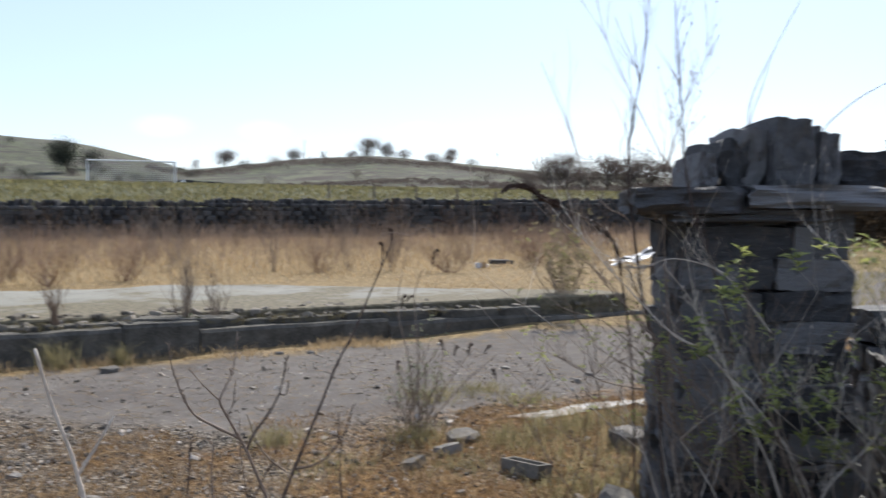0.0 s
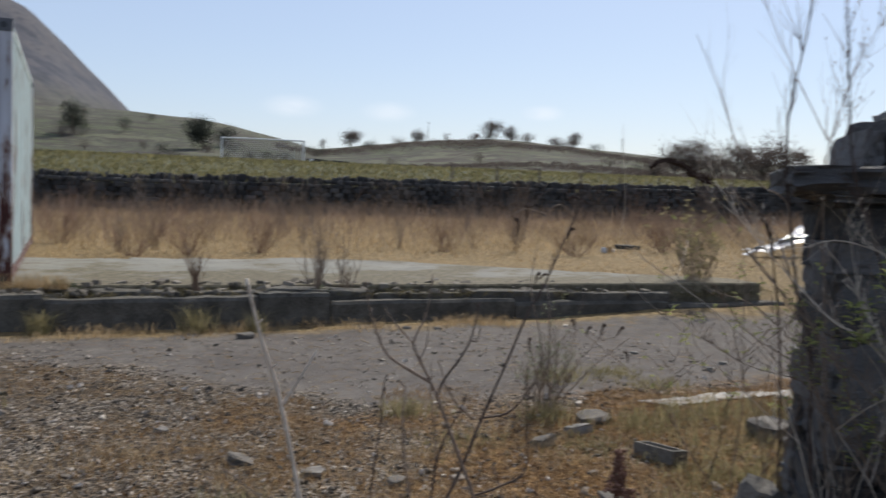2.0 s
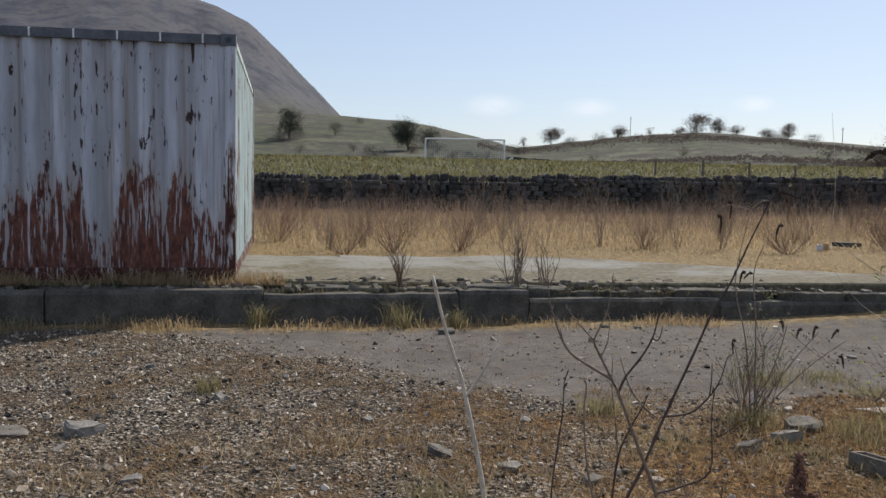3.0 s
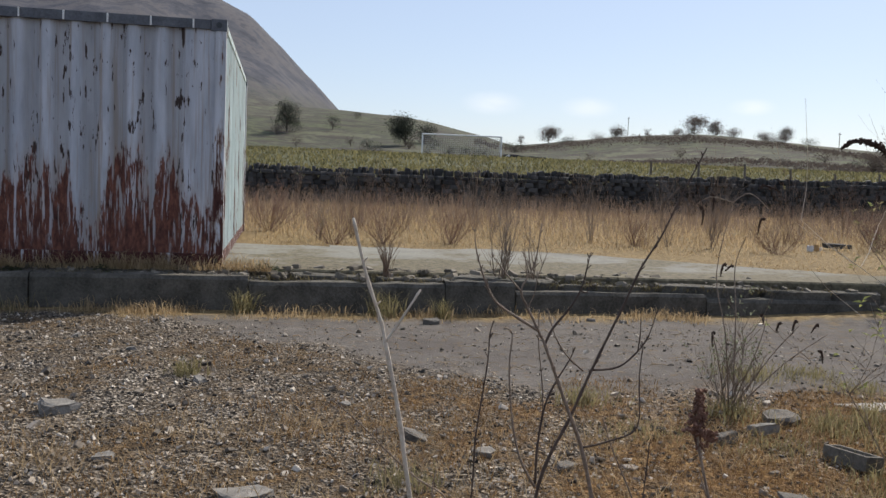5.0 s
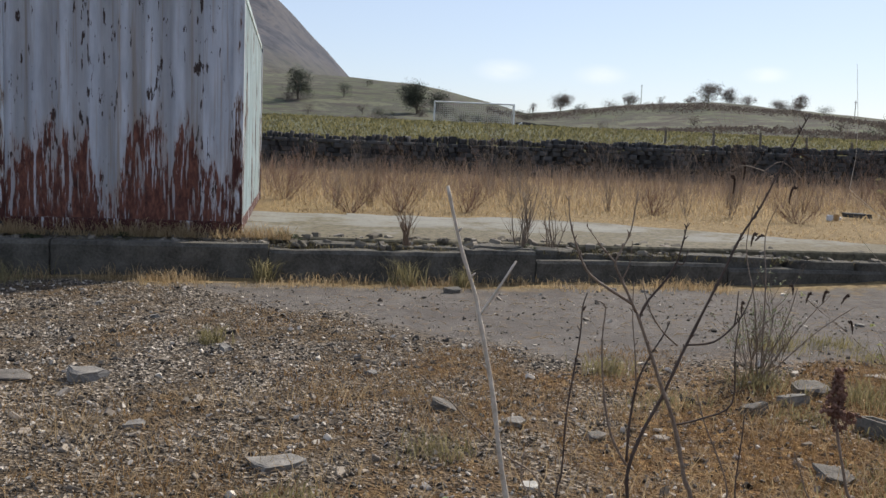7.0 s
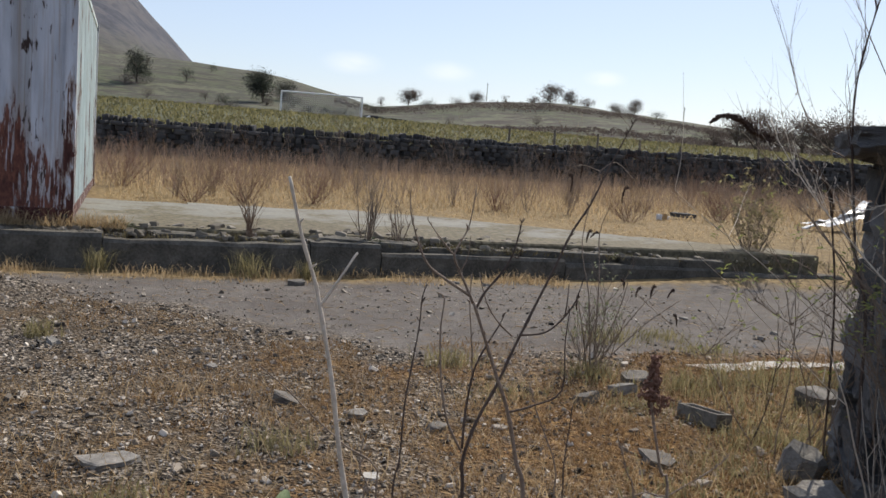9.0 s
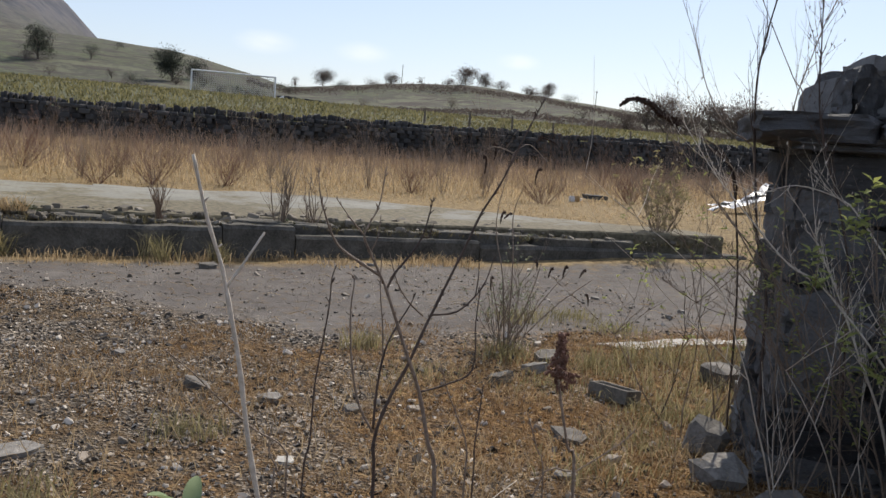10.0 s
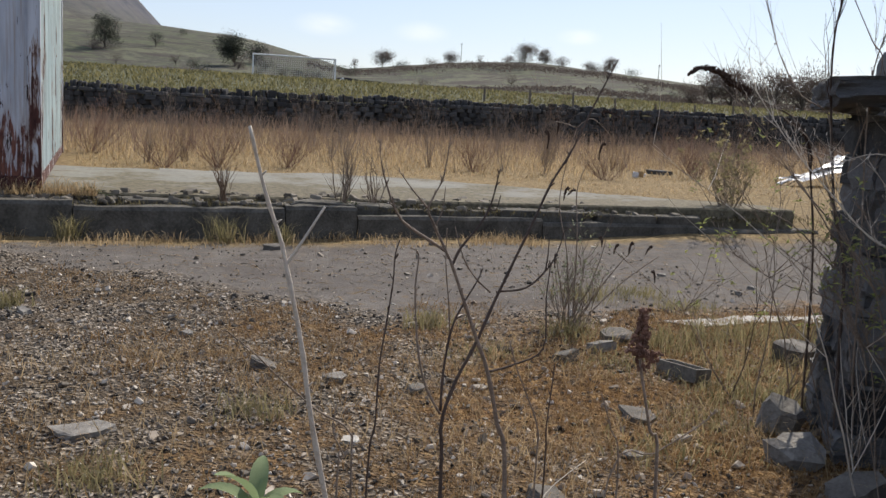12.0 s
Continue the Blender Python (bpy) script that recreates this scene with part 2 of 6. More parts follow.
def make_rib_paint():
    """Flaking pale paint on the container's end: rust in broad ragged sheets from the sill, chips and brown runs above."""
    n = Nodes("flaking_grey_ribs", 0.6, spec=0.3)
    x, y, z = n.xyz("Object")
    wob = n.noise(1.0, 4, 0.6, stretch=(9, 9, 5))
    along = n.math("ADD", n.math("DIVIDE", x, 2.22), n.math("MULTIPLY", n.math("SUBTRACT", wob, 0.5), 0.06))
    rise = n.ramp(along, [(p, (h, h, h)) for p, h in ((0.0, 0.36), (0.05, 0.66), (0.2, 0.72), (0.35, 0.74), (0.39, 0.3), (0.49, 0.2), (0.53, 0.84), (0.68, 0.88), (0.72, 0.4), (0.76, 0.84), (0.83, 0.74), (0.88, 0.5), (0.97, 0.4))])
    ragged = n.noise(1.0, 5, 0.72, stretch=(26, 26, 3.0))
    coarse = n.noise(1.0, 3, 0.6, stretch=(11, 11, 1.6))
    top = n.math("ADD", n.math("MULTIPLY", rise, 1.18), n.math("ADD", n.math("MULTIPLY", n.math("SUBTRACT", ragged, 0.5), 1.15), n.math("MULTIPLY", n.math("SUBTRACT", coarse, 0.5), 0.9)))
    f = n.math("SUBTRACT", top, z)
    flakes = n.step(n.noise(1.0, 4, 0.65, stretch=(30, 30, 2.2)), 0.535, 0.56)          # paint that still holds in the rust
    sheet = n.math("MULTIPLY", n.step(f, 0.0, 0.06), n.math("SUBTRACT", 1.0, n.math("MULTIPLY", flakes, n.math("SUBTRACT", 1.0, n.step(f, 0.55, 0.8)))))
    chips = n.math("ADD", n.noise(1.0, 4, 0.62, stretch=(21, 21, 4.2)), n.math("MULTIPLY", n.math("SUBTRACT", n.noise(1.0, 2, 0.5, stretch=(4.5, 4.5, 0.8)), 0.5), 0.35))
    chips = n.step(chips, 0.61, 0.63)
    runs = n.step(n.noise(1.0, 4, 0.65, stretch=(17, 17, 0.5)), 0.52, 0.66)
    rusty = n.math("MAXIMUM", sheet, chips)
    paint = n.ramp(n.noise(1.0, 5, 0.65, stretch=(6, 6, 1.1)), [(0.3, (0.33, 0.35, 0.39)), (0.7, (0.57, 0.59, 0.635))])
    paint = n.mix(n.math("MULTIPLY", runs, 0.75), paint, (0.3, 0.23, 0.17))
    fold = n.step(n.math("ADD", y, n.math("MULTIPLY", ragged, 0.02)), 0.014, 0.04)
    paint = n.mix(n.math("MULTIPLY", fold, 0.45), paint, (0.24, 0.23, 0.22))       # the ribs' shading contrast is put into the colour: folds darker
    paint = n.mix(n.math("MULTIPLY", n.step(f, -0.22, 0.0), 0.3), paint, (0.33, 0.22, 0.15))
    rust = n.ramp(n.noise(1.0, 6, 0.75, stretch=(18, 18, 7)), [(0.32, (0.035, 0.019, 0.016)), (0.48, (0.12, 0.048, 0.035)), (0.62, (0.21, 0.088, 0.06)), (0.78, (0.32, 0.19, 0.14))])
    rust = n.mix(n.math("MULTIPLY", chips, n.math("SUBTRACT", 1.0, sheet)), rust, (0.05, 0.035, 0.03))
    return n.done(n.mix(rusty, paint, rust), n.math("ADD", n.math("MULTIPLY", rusty, -0.6), n.math("MULTIPLY", ragged, 0.4)), 0.5, 0.004, n.math("ADD", 0.5, n.math("MULTIPLY", rusty, 0.4)))


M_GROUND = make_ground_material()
M_GREY = make_container_paint("weathered_grey_paint", (0.5, 0.52, 0.56), (0.62, 0.64, 0.68), 0.8)
M_RIBS = make_rib_paint()
M_TEAL = make_container_paint("faded_teal_paint", (0.36, 0.46, 0.46), (0.58, 0.68, 0.68), 0.1)
M_DARKSTEEL = plain("dark_weathered_steel", (0.05, 0.055, 0.065), (0.16, 0.17, 0.19), 6, 0.6, 0.2)
def make_concrete():
    n = Nodes("old_concrete", 0.9, spec=0.2)
    a, b = n.noise(2.2, 5), n.noise(19, 4)
    base = n.ramp(n.math("ADD", n.math("MULTIPLY", a, 0.6), n.math("MULTIPLY", b, 0.4)), [(0.3, (0.14, 0.136, 0.118)), (0.7, (0.28, 0.274, 0.24))])
    dirt = n.ramp(n.noise(14, 5), [(0.3, (0.05, 0.043, 0.028)), (0.7, (0.19, 0.165, 0.11))])
    x, y, z = n.xyz()
    spread = n.math("ADD", n.noise(1.1, 6, 0.7), n.math("MULTIPLY", n.step(y, 12.0, 9.7), 0.24))
    c = n.mix(n.step(spread, 0.5, 0.62), base, dirt)
    return n.done(c, n.noise(22, 5), 0.4, 0.01)


def make_chips():
    """Loose chippings: mostly dark and earthy, some pale and a few nearly white."""
    n = Nodes("slate_chippings", 0.7, spec=0.35)
    f = n.math("ADD", n.math("MULTIPLY", n.island(), 0.85), n.math("MULTIPLY", n.noise(60, 3), 0.2))
    return n.done(n.ramp(f, [(0.1, (0.01, 0.008, 0.006)), (0.42, (0.09, 0.074, 0.056)), (0.74, (0.29, 0.24, 0.185)), (0.95, (0.56, 0.5, 0.42))]), n.noise(120, 3), 0.3, 0.003)


def make_slate():
    """Blue-grey split slate: bedding lines, rusty joints and pale lichen, each piece a little different."""
    n = Nodes("grey_slate", 0.74, spec=0.28)
    grain, bed = n.noise(6.0, 7, 0.75), n.noise(1.0, 5, 0.65, stretch=(4, 4, 14))
    f = n.math("ADD", n.math("MULTIPLY", grain, 0.45), n.math("ADD", n.math("MULTIPLY", bed, 0.08), n.math("MULTIPLY", n.piece(), 0.47)))
    c = n.ramp(f, [(0.3, (0.042, 0.042, 0.043)), (0.5, (0.095, 0.094, 0.094)), (0.68, (0.19, 0.187, 0.183))])
    c = n.mix(n.math("MULTIPLY", n.step(n.noise(2.6, 5, 0.7), 0.56, 0.7), 0.5), c, (0.15, 0.115, 0.08))
    c = n.mix(n.math("MULTIPLY", n.step(n.noise(9.0, 4, 0.7), 0.62, 0.68), 0.5), c, (0.26, 0.26, 0.235))
    relief = n.math("ADD", n.math("MULTIPLY", bed, 0.25), n.math("ADD", n.math("MULTIPLY", grain, 0.7), n.math("MULTIPLY", n.noise(38, 4), 0.25)))
    return n.done(c, relief, 0.9, 0.03)


M_CONCRETE = make_concrete()
M_BLOCK = plain("rough_cast_concrete", (0.07, 0.063, 0.052), (0.22, 0.198, 0.165), 9, 0.9, 0.5)
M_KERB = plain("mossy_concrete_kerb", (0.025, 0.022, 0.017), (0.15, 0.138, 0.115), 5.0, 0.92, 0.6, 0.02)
M_SLATE = make_slate()
M_WALLSTONE = plain("dark_field_stone", (0.026, 0.026, 0.026), (0.085, 0.083, 0.08), 3.0, 0.9, 0.4, 0.02, vary="piece")
M_WALLREST = plain("dark_field_stone_rest", (0.026, 0.026, 0.026), (0.085, 0.083, 0.08), 3.0, 0.9, 0.4, 0.02, vary="island")
M_HEAPSOIL = plain("dark_mossy_earth", (0.025, 0.02, 0.013), (0.12, 0.1, 0.06), 14, 0.95, 0.9, 0.03)
M_DULL = plain("weathered_brown_stone", (0.06, 0.054, 0.046), (0.2, 0.18, 0.155), 12, 0.85, 0.7)
M_ROCK = plain("pale_stone", (0.09, 0.083, 0.073), (0.3, 0.28, 0.25), 9, 0.85, 0.5)
M_CHIPS = make_chips()
M_STRAW = plain("dry_straw_grass", (0.21, 0.145, 0.075), (0.56, 0.43, 0.26), 0.5, 0.9, 0, vary="island", thin=0.5)
M_BROWNWEED = plain("dead_brown_weed", (0.13, 0.095, 0.072), (0.34, 0.25, 0.185), 0.7, 0.9, 0, vary="island", thin=0.4)
M_TURF = plain("yellow_green_grass", (0.05, 0.052, 0.024), (0.28, 0.25, 0.12), 0.3, 0.9, 0, vary="island", thin=0.5)
M_GREENTUFT = plain("moss_green_tuft", (0.11, 0.1, 0.045), (0.36, 0.31, 0.17), 1.0, 0.9, 0, vary="island", thin=0.5)
M_KERBMOSS = plain("dull_brown_moss", (0.055, 0.05, 0.024), (0.24, 0.2, 0.11), 1.0, 0.9, 0, vary="island", thin=0.4)
M_RUSSET = plain("russet_dead_grass", (0.1, 0.05, 0.022), (0.42, 0.27, 0.125), 1.0, 0.9, 0, vary="island", thin=0.3)
M_DEADBRAMBLE = plain("dead_bramble", (0.11, 0.06, 0.045), (0.27, 0.165, 0.12), 6, 0.85, 0.3)
M_BARK = plain("grey_brown_twig", (0.09, 0.064, 0.048), (0.34, 0.265, 0.2), 45, 0.75, 0.5, 0.003)
# pale bark, with sunlit brightness put into the colour
M_PALEBARK = plain("pale_sunlit_twig", (0.36, 0.3, 0.23), (0.68, 0.61, 0.51), 25, 0.75, 0.3)
# a darker brown for some stems and twigs
M_DARKTWIG = plain("dark_brown_twig", (0.035, 0.024, 0.02), (0.11, 0.078, 0.06), 18, 0.7, 0.3)
M_SEED = plain("dark_seed_head", (0.022, 0.014, 0.011), (0.085, 0.052, 0.036), 60, 0.9, 0.6, 0.004)
M_DOCK = plain("rust_brown_seeds", (0.06, 0.03, 0.022), (0.26, 0.14, 0.095), 60, 0.9, 0.4, 0.004)
M_LEAF = plain("fresh_bramble_leaf", (0.14, 0.17, 0.045), (0.44, 0.46, 0.16), 20, 0.55, 0.2, vary="island", thin=0.5)
M_DARKLEAF = plain("dark_green_leaf", (0.025, 0.035, 0.016), (0.09, 0.11, 0.05), 20, 0.7, 0.2, vary="island", thin=0.3)
M_CRUMBS = plain("crumbled_concrete", (0.04, 0.033, 0.024), (0.26, 0.23, 0.185), 9, 0.9, 0.3, vary="island")
M_GREYLEAF = plain("grey_green_leaf", (0.12, 0.14, 0.075), (0.34, 0.36, 0.24), 20, 0.7, 0.2, vary="island", thin=0.4)
M_MULLEIN = plain("downy_green_leaf", (0.1, 0.15, 0.06), (0.3, 0.37, 0.2), 30, 0.75, 0.3, vary="island", thin=0.4)
M_NEEDLE = plain("conifer_needles", (0.06, 0.08, 0.07), (0.19, 0.23, 0.2), 1.0, 0.8, 0, vary="island", thin=0.4)
M_HEDGE = plain("dark_hedge_leaf", (0.022, 0.02, 0.014), (0.085, 0.06, 0.038), 0.8, 0.85, 0, vary="island", thin=0.4)
M_HEATH = plain("bare_hawthorn_twig", (0.06, 0.05, 0.046), (0.16, 0.13, 0.11), 0.5, 0.9, 0, vary="island", thin=0.4)
M_GORSE = plain("gorse_green", (0.022, 0.027, 0.022), (0.062, 0.07, 0.052), 0.6, 0.9, 0, vary="island", thin=0.4)
M_WHITE = plain("white_paint", (0.62, 0.62, 0.6), (0.82, 0.82, 0.8), 4, 0.5, 0.1)
M_NET = plain("grey_netting", (0.3, 0.3, 0.3), (0.42, 0.42, 0.42), 4, 0.8, 0)
M_SHEET = plain("white_plastic_sheet", (0.35, 0.35, 0.35), (0.68, 0.68, 0.68), 7, 0.35, 0.2, 0.02)
M_ROOF = plain("slate_roofing", (0.09, 0.095, 0.11), (0.2, 0.205, 0.22), 3, 0.6, 0.3)
M_GALV = plain("galvanised_tube", (0.38, 0.4, 0.42), (0.6, 0.62, 0.64), 12, 0.45, 0.1, metal=0.7)
M_TIMBER = plain("weathered_post", (0.08, 0.065, 0.05), (0.2, 0.165, 0.13), 10, 0.9, 0.4)
M_DARKGLASS = plain("dark_window_and_hole", (0.02, 0.022, 0.026), (0.05, 0.052, 0.06), 2, 0.15, 0)
M_CHALK = plain("pale_washed_concrete", (0.24, 0.225, 0.2), (0.55, 0.53, 0.48), 4, 0.85, 0.3)


# ---- mesh helpers ----
class Builder:
    """Collects vertices and faces for one mesh."""

    def __init__(self):
        self.v, self.f = [], []

    def tube(self, pts, radii, n=5):
        pts = [Vector(p) for p in pts]
        start = len(self.v)
        for i, p in enumerate(pts):
            d = (pts[min(i + 1, len(pts) - 1)] - pts[max(i - 1, 0)]).normalized()
            a = d.cross(Vector((0.31, 0.93, 0.17))).normalized()
            b = d.cross(a)
            r = radii[i] if isinstance(radii, (list, tuple)) else radii
            for k in range(n):
                w = 2 * math.pi * k / n
                self.v.append(p + (a * math.cos(w) + b * math.sin(w)) * r)
        for i in range(len(pts) - 1):
            for k in range(n):
                s = start + i * n
                self.f.append((s + k, s + (k + 1) % n, s + n + (k + 1) % n, s + n + k))
        self.f.append(tuple(range(start + n - 1, start - 1, -1)))
        self.f.append(tuple(range(start + (len(pts) - 1) * n, start + len(pts) * n)))

    def box(self, lo, hi, m=None):
        s = len(self.v)
        for z in (lo[2], hi[2]):
            for x, y in ((lo[0], lo[1]), (hi[0], lo[1]), (hi[0], hi[1]), (lo[0], hi[1])):
                p = Vector((x, y, z))
                self.v.append(m @ p if m else p)
        self.f += [(s + 3, s + 2, s + 1, s), (s + 4, s + 5, s + 6, s + 7)]
        self.f += [(s + k, s + (k + 1) % 4, s + 4 + (k + 1) % 4, s + 4 + k) for k in range(4)]

    def stone(self, size, rng, m=None, n=7, rag=0.16, worn=0.14):
        """A split stone: an uneven many-sided slab with worn edges."""
        s = len(self.v)
        ang = [2 * math.pi * (k + rng.uniform(-0.36, 0.36)) / n for k in range(n)]
        rad = [1 + rng.uniform(-rag, rag) for k in range(n)]
        sq = [1 / max(abs(math.cos(a)), abs(math.sin(a))) ** 0.95 for a in ang]
        tilt = rng.uniform(-0.12, 0.12)
        for z, k in ((-0.5, 1 - worn), (-0.5 + worn * 1.4, 1.0), (0.5 - worn * 1.4, 0.99), (0.5, 1 - worn * 1.1)):
            for a, r, q in zip(ang, rad, sq):
                x, y = math.cos(a) * r * q * k * 0.5, math.sin(a) * r * q * k * 0.5
                p = Vector((x * size[0], y * size[1], (z + tilt * x + rng.uniform(-0.05, 0.05)) * size[2]))
                self.v.append(m @ p if m else p)
        for j in range(3):
            for k in range(n):
                a, b = s + j * n + k, s + j * n + (k + 1) % n
                self.f.append((a, b, b + n, a + n))
        self.f.append(tuple(range(s + n - 1, s - 1, -1)))
        self.f.append(tuple(range(s + 3 * n, s + 4 * n)))

    def leaf(self, p, d, up, length, width, fold=0.25):
        """A pointed leaf of two folded halves."""
        p, d = Vector(p), Vector(d).normalized()
        side = d.cross(Vector(up)).normalized()
        nrm = side.cross(d)
        s = len(self.v)
        mid = p + d * length * 0.45
        self.v += [p, mid + side * width * 0.5 + nrm * width * fold, p + d * length - nrm * length * 0.12, mid - side * width * 0.5 + nrm * width * fold, mid]
        self.f += [(s, s + 1, s + 4), (s + 1, s + 2, s + 4), (s + 2, s + 3, s + 4), (s + 3, s, s + 4)]

    def mesh(self, name, material, smooth=False):
        me = bpy.data.meshes.new(name)
        me.from_pydata([tuple(p) for p in self.v], [], self.f)
        if smooth:
            me.polygons.foreach_set("use_smooth", [True] * len(me.polygons))
        me.materials.append(material)
        me.update()
        return me


def part(name, b, material, parent, label="", smooth=False):
    ob = new(name, b.mesh(name, material, smooth) if isinstance(b, Builder) else b)
    ob.parent = parent
    return tagged(ob, label)


def thing(name, at=(0, 0, 0), label="", category="", group="", kind="", turn=0):
    ob = new(name)
    ob.empty_display_size = 0.1
    ob.matrix_world = pose(*at, 0, 0, turn)
    return tagged(ob, label, category, group, kind)


def blades(name, pos, height, width, lean, material, seed, label, category, bend=0.5):
    """Many single grass blades in one mesh."""
    rng = np.random.default_rng(seed)
    n = len(pos)
    ang, th = rng.uniform(0, 2 * np.pi, n), rng.uniform(0, 2 * np.pi, n)
    side = np.stack([np.cos(ang), np.sin(ang), np.zeros(n)], 1) * width[:, None]
    out = np.stack([np.cos(th), np.sin(th), np.zeros(n)], 1) * (lean * height)[:, None]
    up = np.array([0, 0, 1.0])
    mid = pos + out * (1 - bend) * 0.6 + up * (height * 0.6)[:, None]
    tip = pos + out + up * (height * (1 - 0.25 * lean))[:, None]
    v = np.stack([pos - side, pos + side, mid + side * 0.7, mid - side * 0.7, tip], 1).reshape(-1, 3)
    k = np.arange(n)[:, None] * 5
    quads, tris = k + np.array([[0, 1, 2, 3]]), k + np.array([[3, 2, 4]])
    me = bpy.data.meshes.new(name)
    me.from_pydata(v.tolist(), [], quads.tolist() + tris.tolist())
    me.materials.append(material)
    return tagged(new(name, me), label, category, kind="stuff")


# ---- ground and distance ----
EYE = (-1.9, 0.2)
RIDGE = [(-180, 1.0), (-60, 2.5), (-17, 3.6), (3.6, 3.9), (7.3, 3.72), (11.5, 2.85), (14.4, 2.2), (19.2, 2.62), (25.8, 3.03), (29.5, 2.86), (34, 2.45), (36.5, 2.15), (41.5, 1.9), (60, 1.6), (90, 1.2), (180, 1.0)]
PEAK = [(-180, 0.5), (-70, 3.0), (-40, 8.5), (-17, 11.2), (-8.6, 10.95), (-6, 10.3), (-4, 9.87), (-2, 9.02), (0.2, 7.12), (2.3, 5.0), (3.6, 3.7), (6.5, 2.2), (12, 1.0), (180, 0.5)]


def smooth(t):
    t = min(1.0, max(0.0, t))
    return t * t * (3 - 2 * t)


def land(x, y):
    """Height of the ground: yard, weedy plot, bank, pitch, hill and mountain."""
    az = math.degrees(math.atan2(x - EYE[0], y - EYE[1]))
    r = math.hypot(x - EYE[0], y - EYE[1])
    front = smooth((y - 9.7) / 2.5) * 0.33
    yard = 0.03 * noise.noise((x * 0.5, y * 0.5, 0)) + 0.012 * noise.noise((x * 3, y * 3, 2))
    right = smooth((x - 2.6) / 3.0) * smooth((y - 5.0) / 4.0)
    front = max(front, 0.22 * right * smooth((y - 8.2) / 2.5))
    h = front + yard
    bank = smooth((y - 32.8) / 2.6) * 1.15 + smooth((y - 35) / 34) * 1.6
    h += bank
    garden = smooth((az - 47) / 6) * smooth((r - 6.5) / 4) * (1 - smooth((r - 60) / 40))
    h += garden * max(0.0, 0.55 - h)
    ridge = 1.4 + 250 * math.tan(radians(np.interp(az, *zip(*RIDGE))))
    f = smooth((r - 105) / 145)
    h = h * (1 - f) + ridge * f
    if r > 90:
        h += (noise.noise((x * 0.03, y * 0.03, 5)) * 1.1 + noise.noise((x * 0.09, y * 0.09, 8)) * 0.35) * smooth((r - 100) / 60)
    peak = 1.4 + 720 * math.tan(radians(np.interp(az, *zip(*PEAK))))
    g = smooth((r - 300) / 420)
    rough = noise.fractal((x * 0.008, y * 0.008, 1), 1.0, 2.0, 5) * 12 * math.sin(math.pi * min(1, max(0, g)))
    if r > 300 and peak > ridge:
        h = h * (1 - g) + peak * g + rough + noise.fractal((x * 0.03, y * 0.03, 7), 1.0, 2.0, 4) * 3.5 * math.sin(math.pi * g)
    if r > 760:
        h -= smooth((r - 760) / 1500) * h * 0.6
    return h


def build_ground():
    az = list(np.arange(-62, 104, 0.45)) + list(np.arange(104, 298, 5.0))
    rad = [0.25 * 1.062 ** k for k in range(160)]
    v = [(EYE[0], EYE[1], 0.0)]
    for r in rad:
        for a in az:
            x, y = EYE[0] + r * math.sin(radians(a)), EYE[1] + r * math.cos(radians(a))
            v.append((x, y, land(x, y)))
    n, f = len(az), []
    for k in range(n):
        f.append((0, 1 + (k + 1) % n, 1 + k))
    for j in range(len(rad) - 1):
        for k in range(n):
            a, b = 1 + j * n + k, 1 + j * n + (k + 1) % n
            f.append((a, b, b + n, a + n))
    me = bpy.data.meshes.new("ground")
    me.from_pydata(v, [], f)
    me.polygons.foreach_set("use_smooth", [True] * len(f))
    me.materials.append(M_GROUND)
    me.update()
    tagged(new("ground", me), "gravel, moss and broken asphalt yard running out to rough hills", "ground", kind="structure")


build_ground()


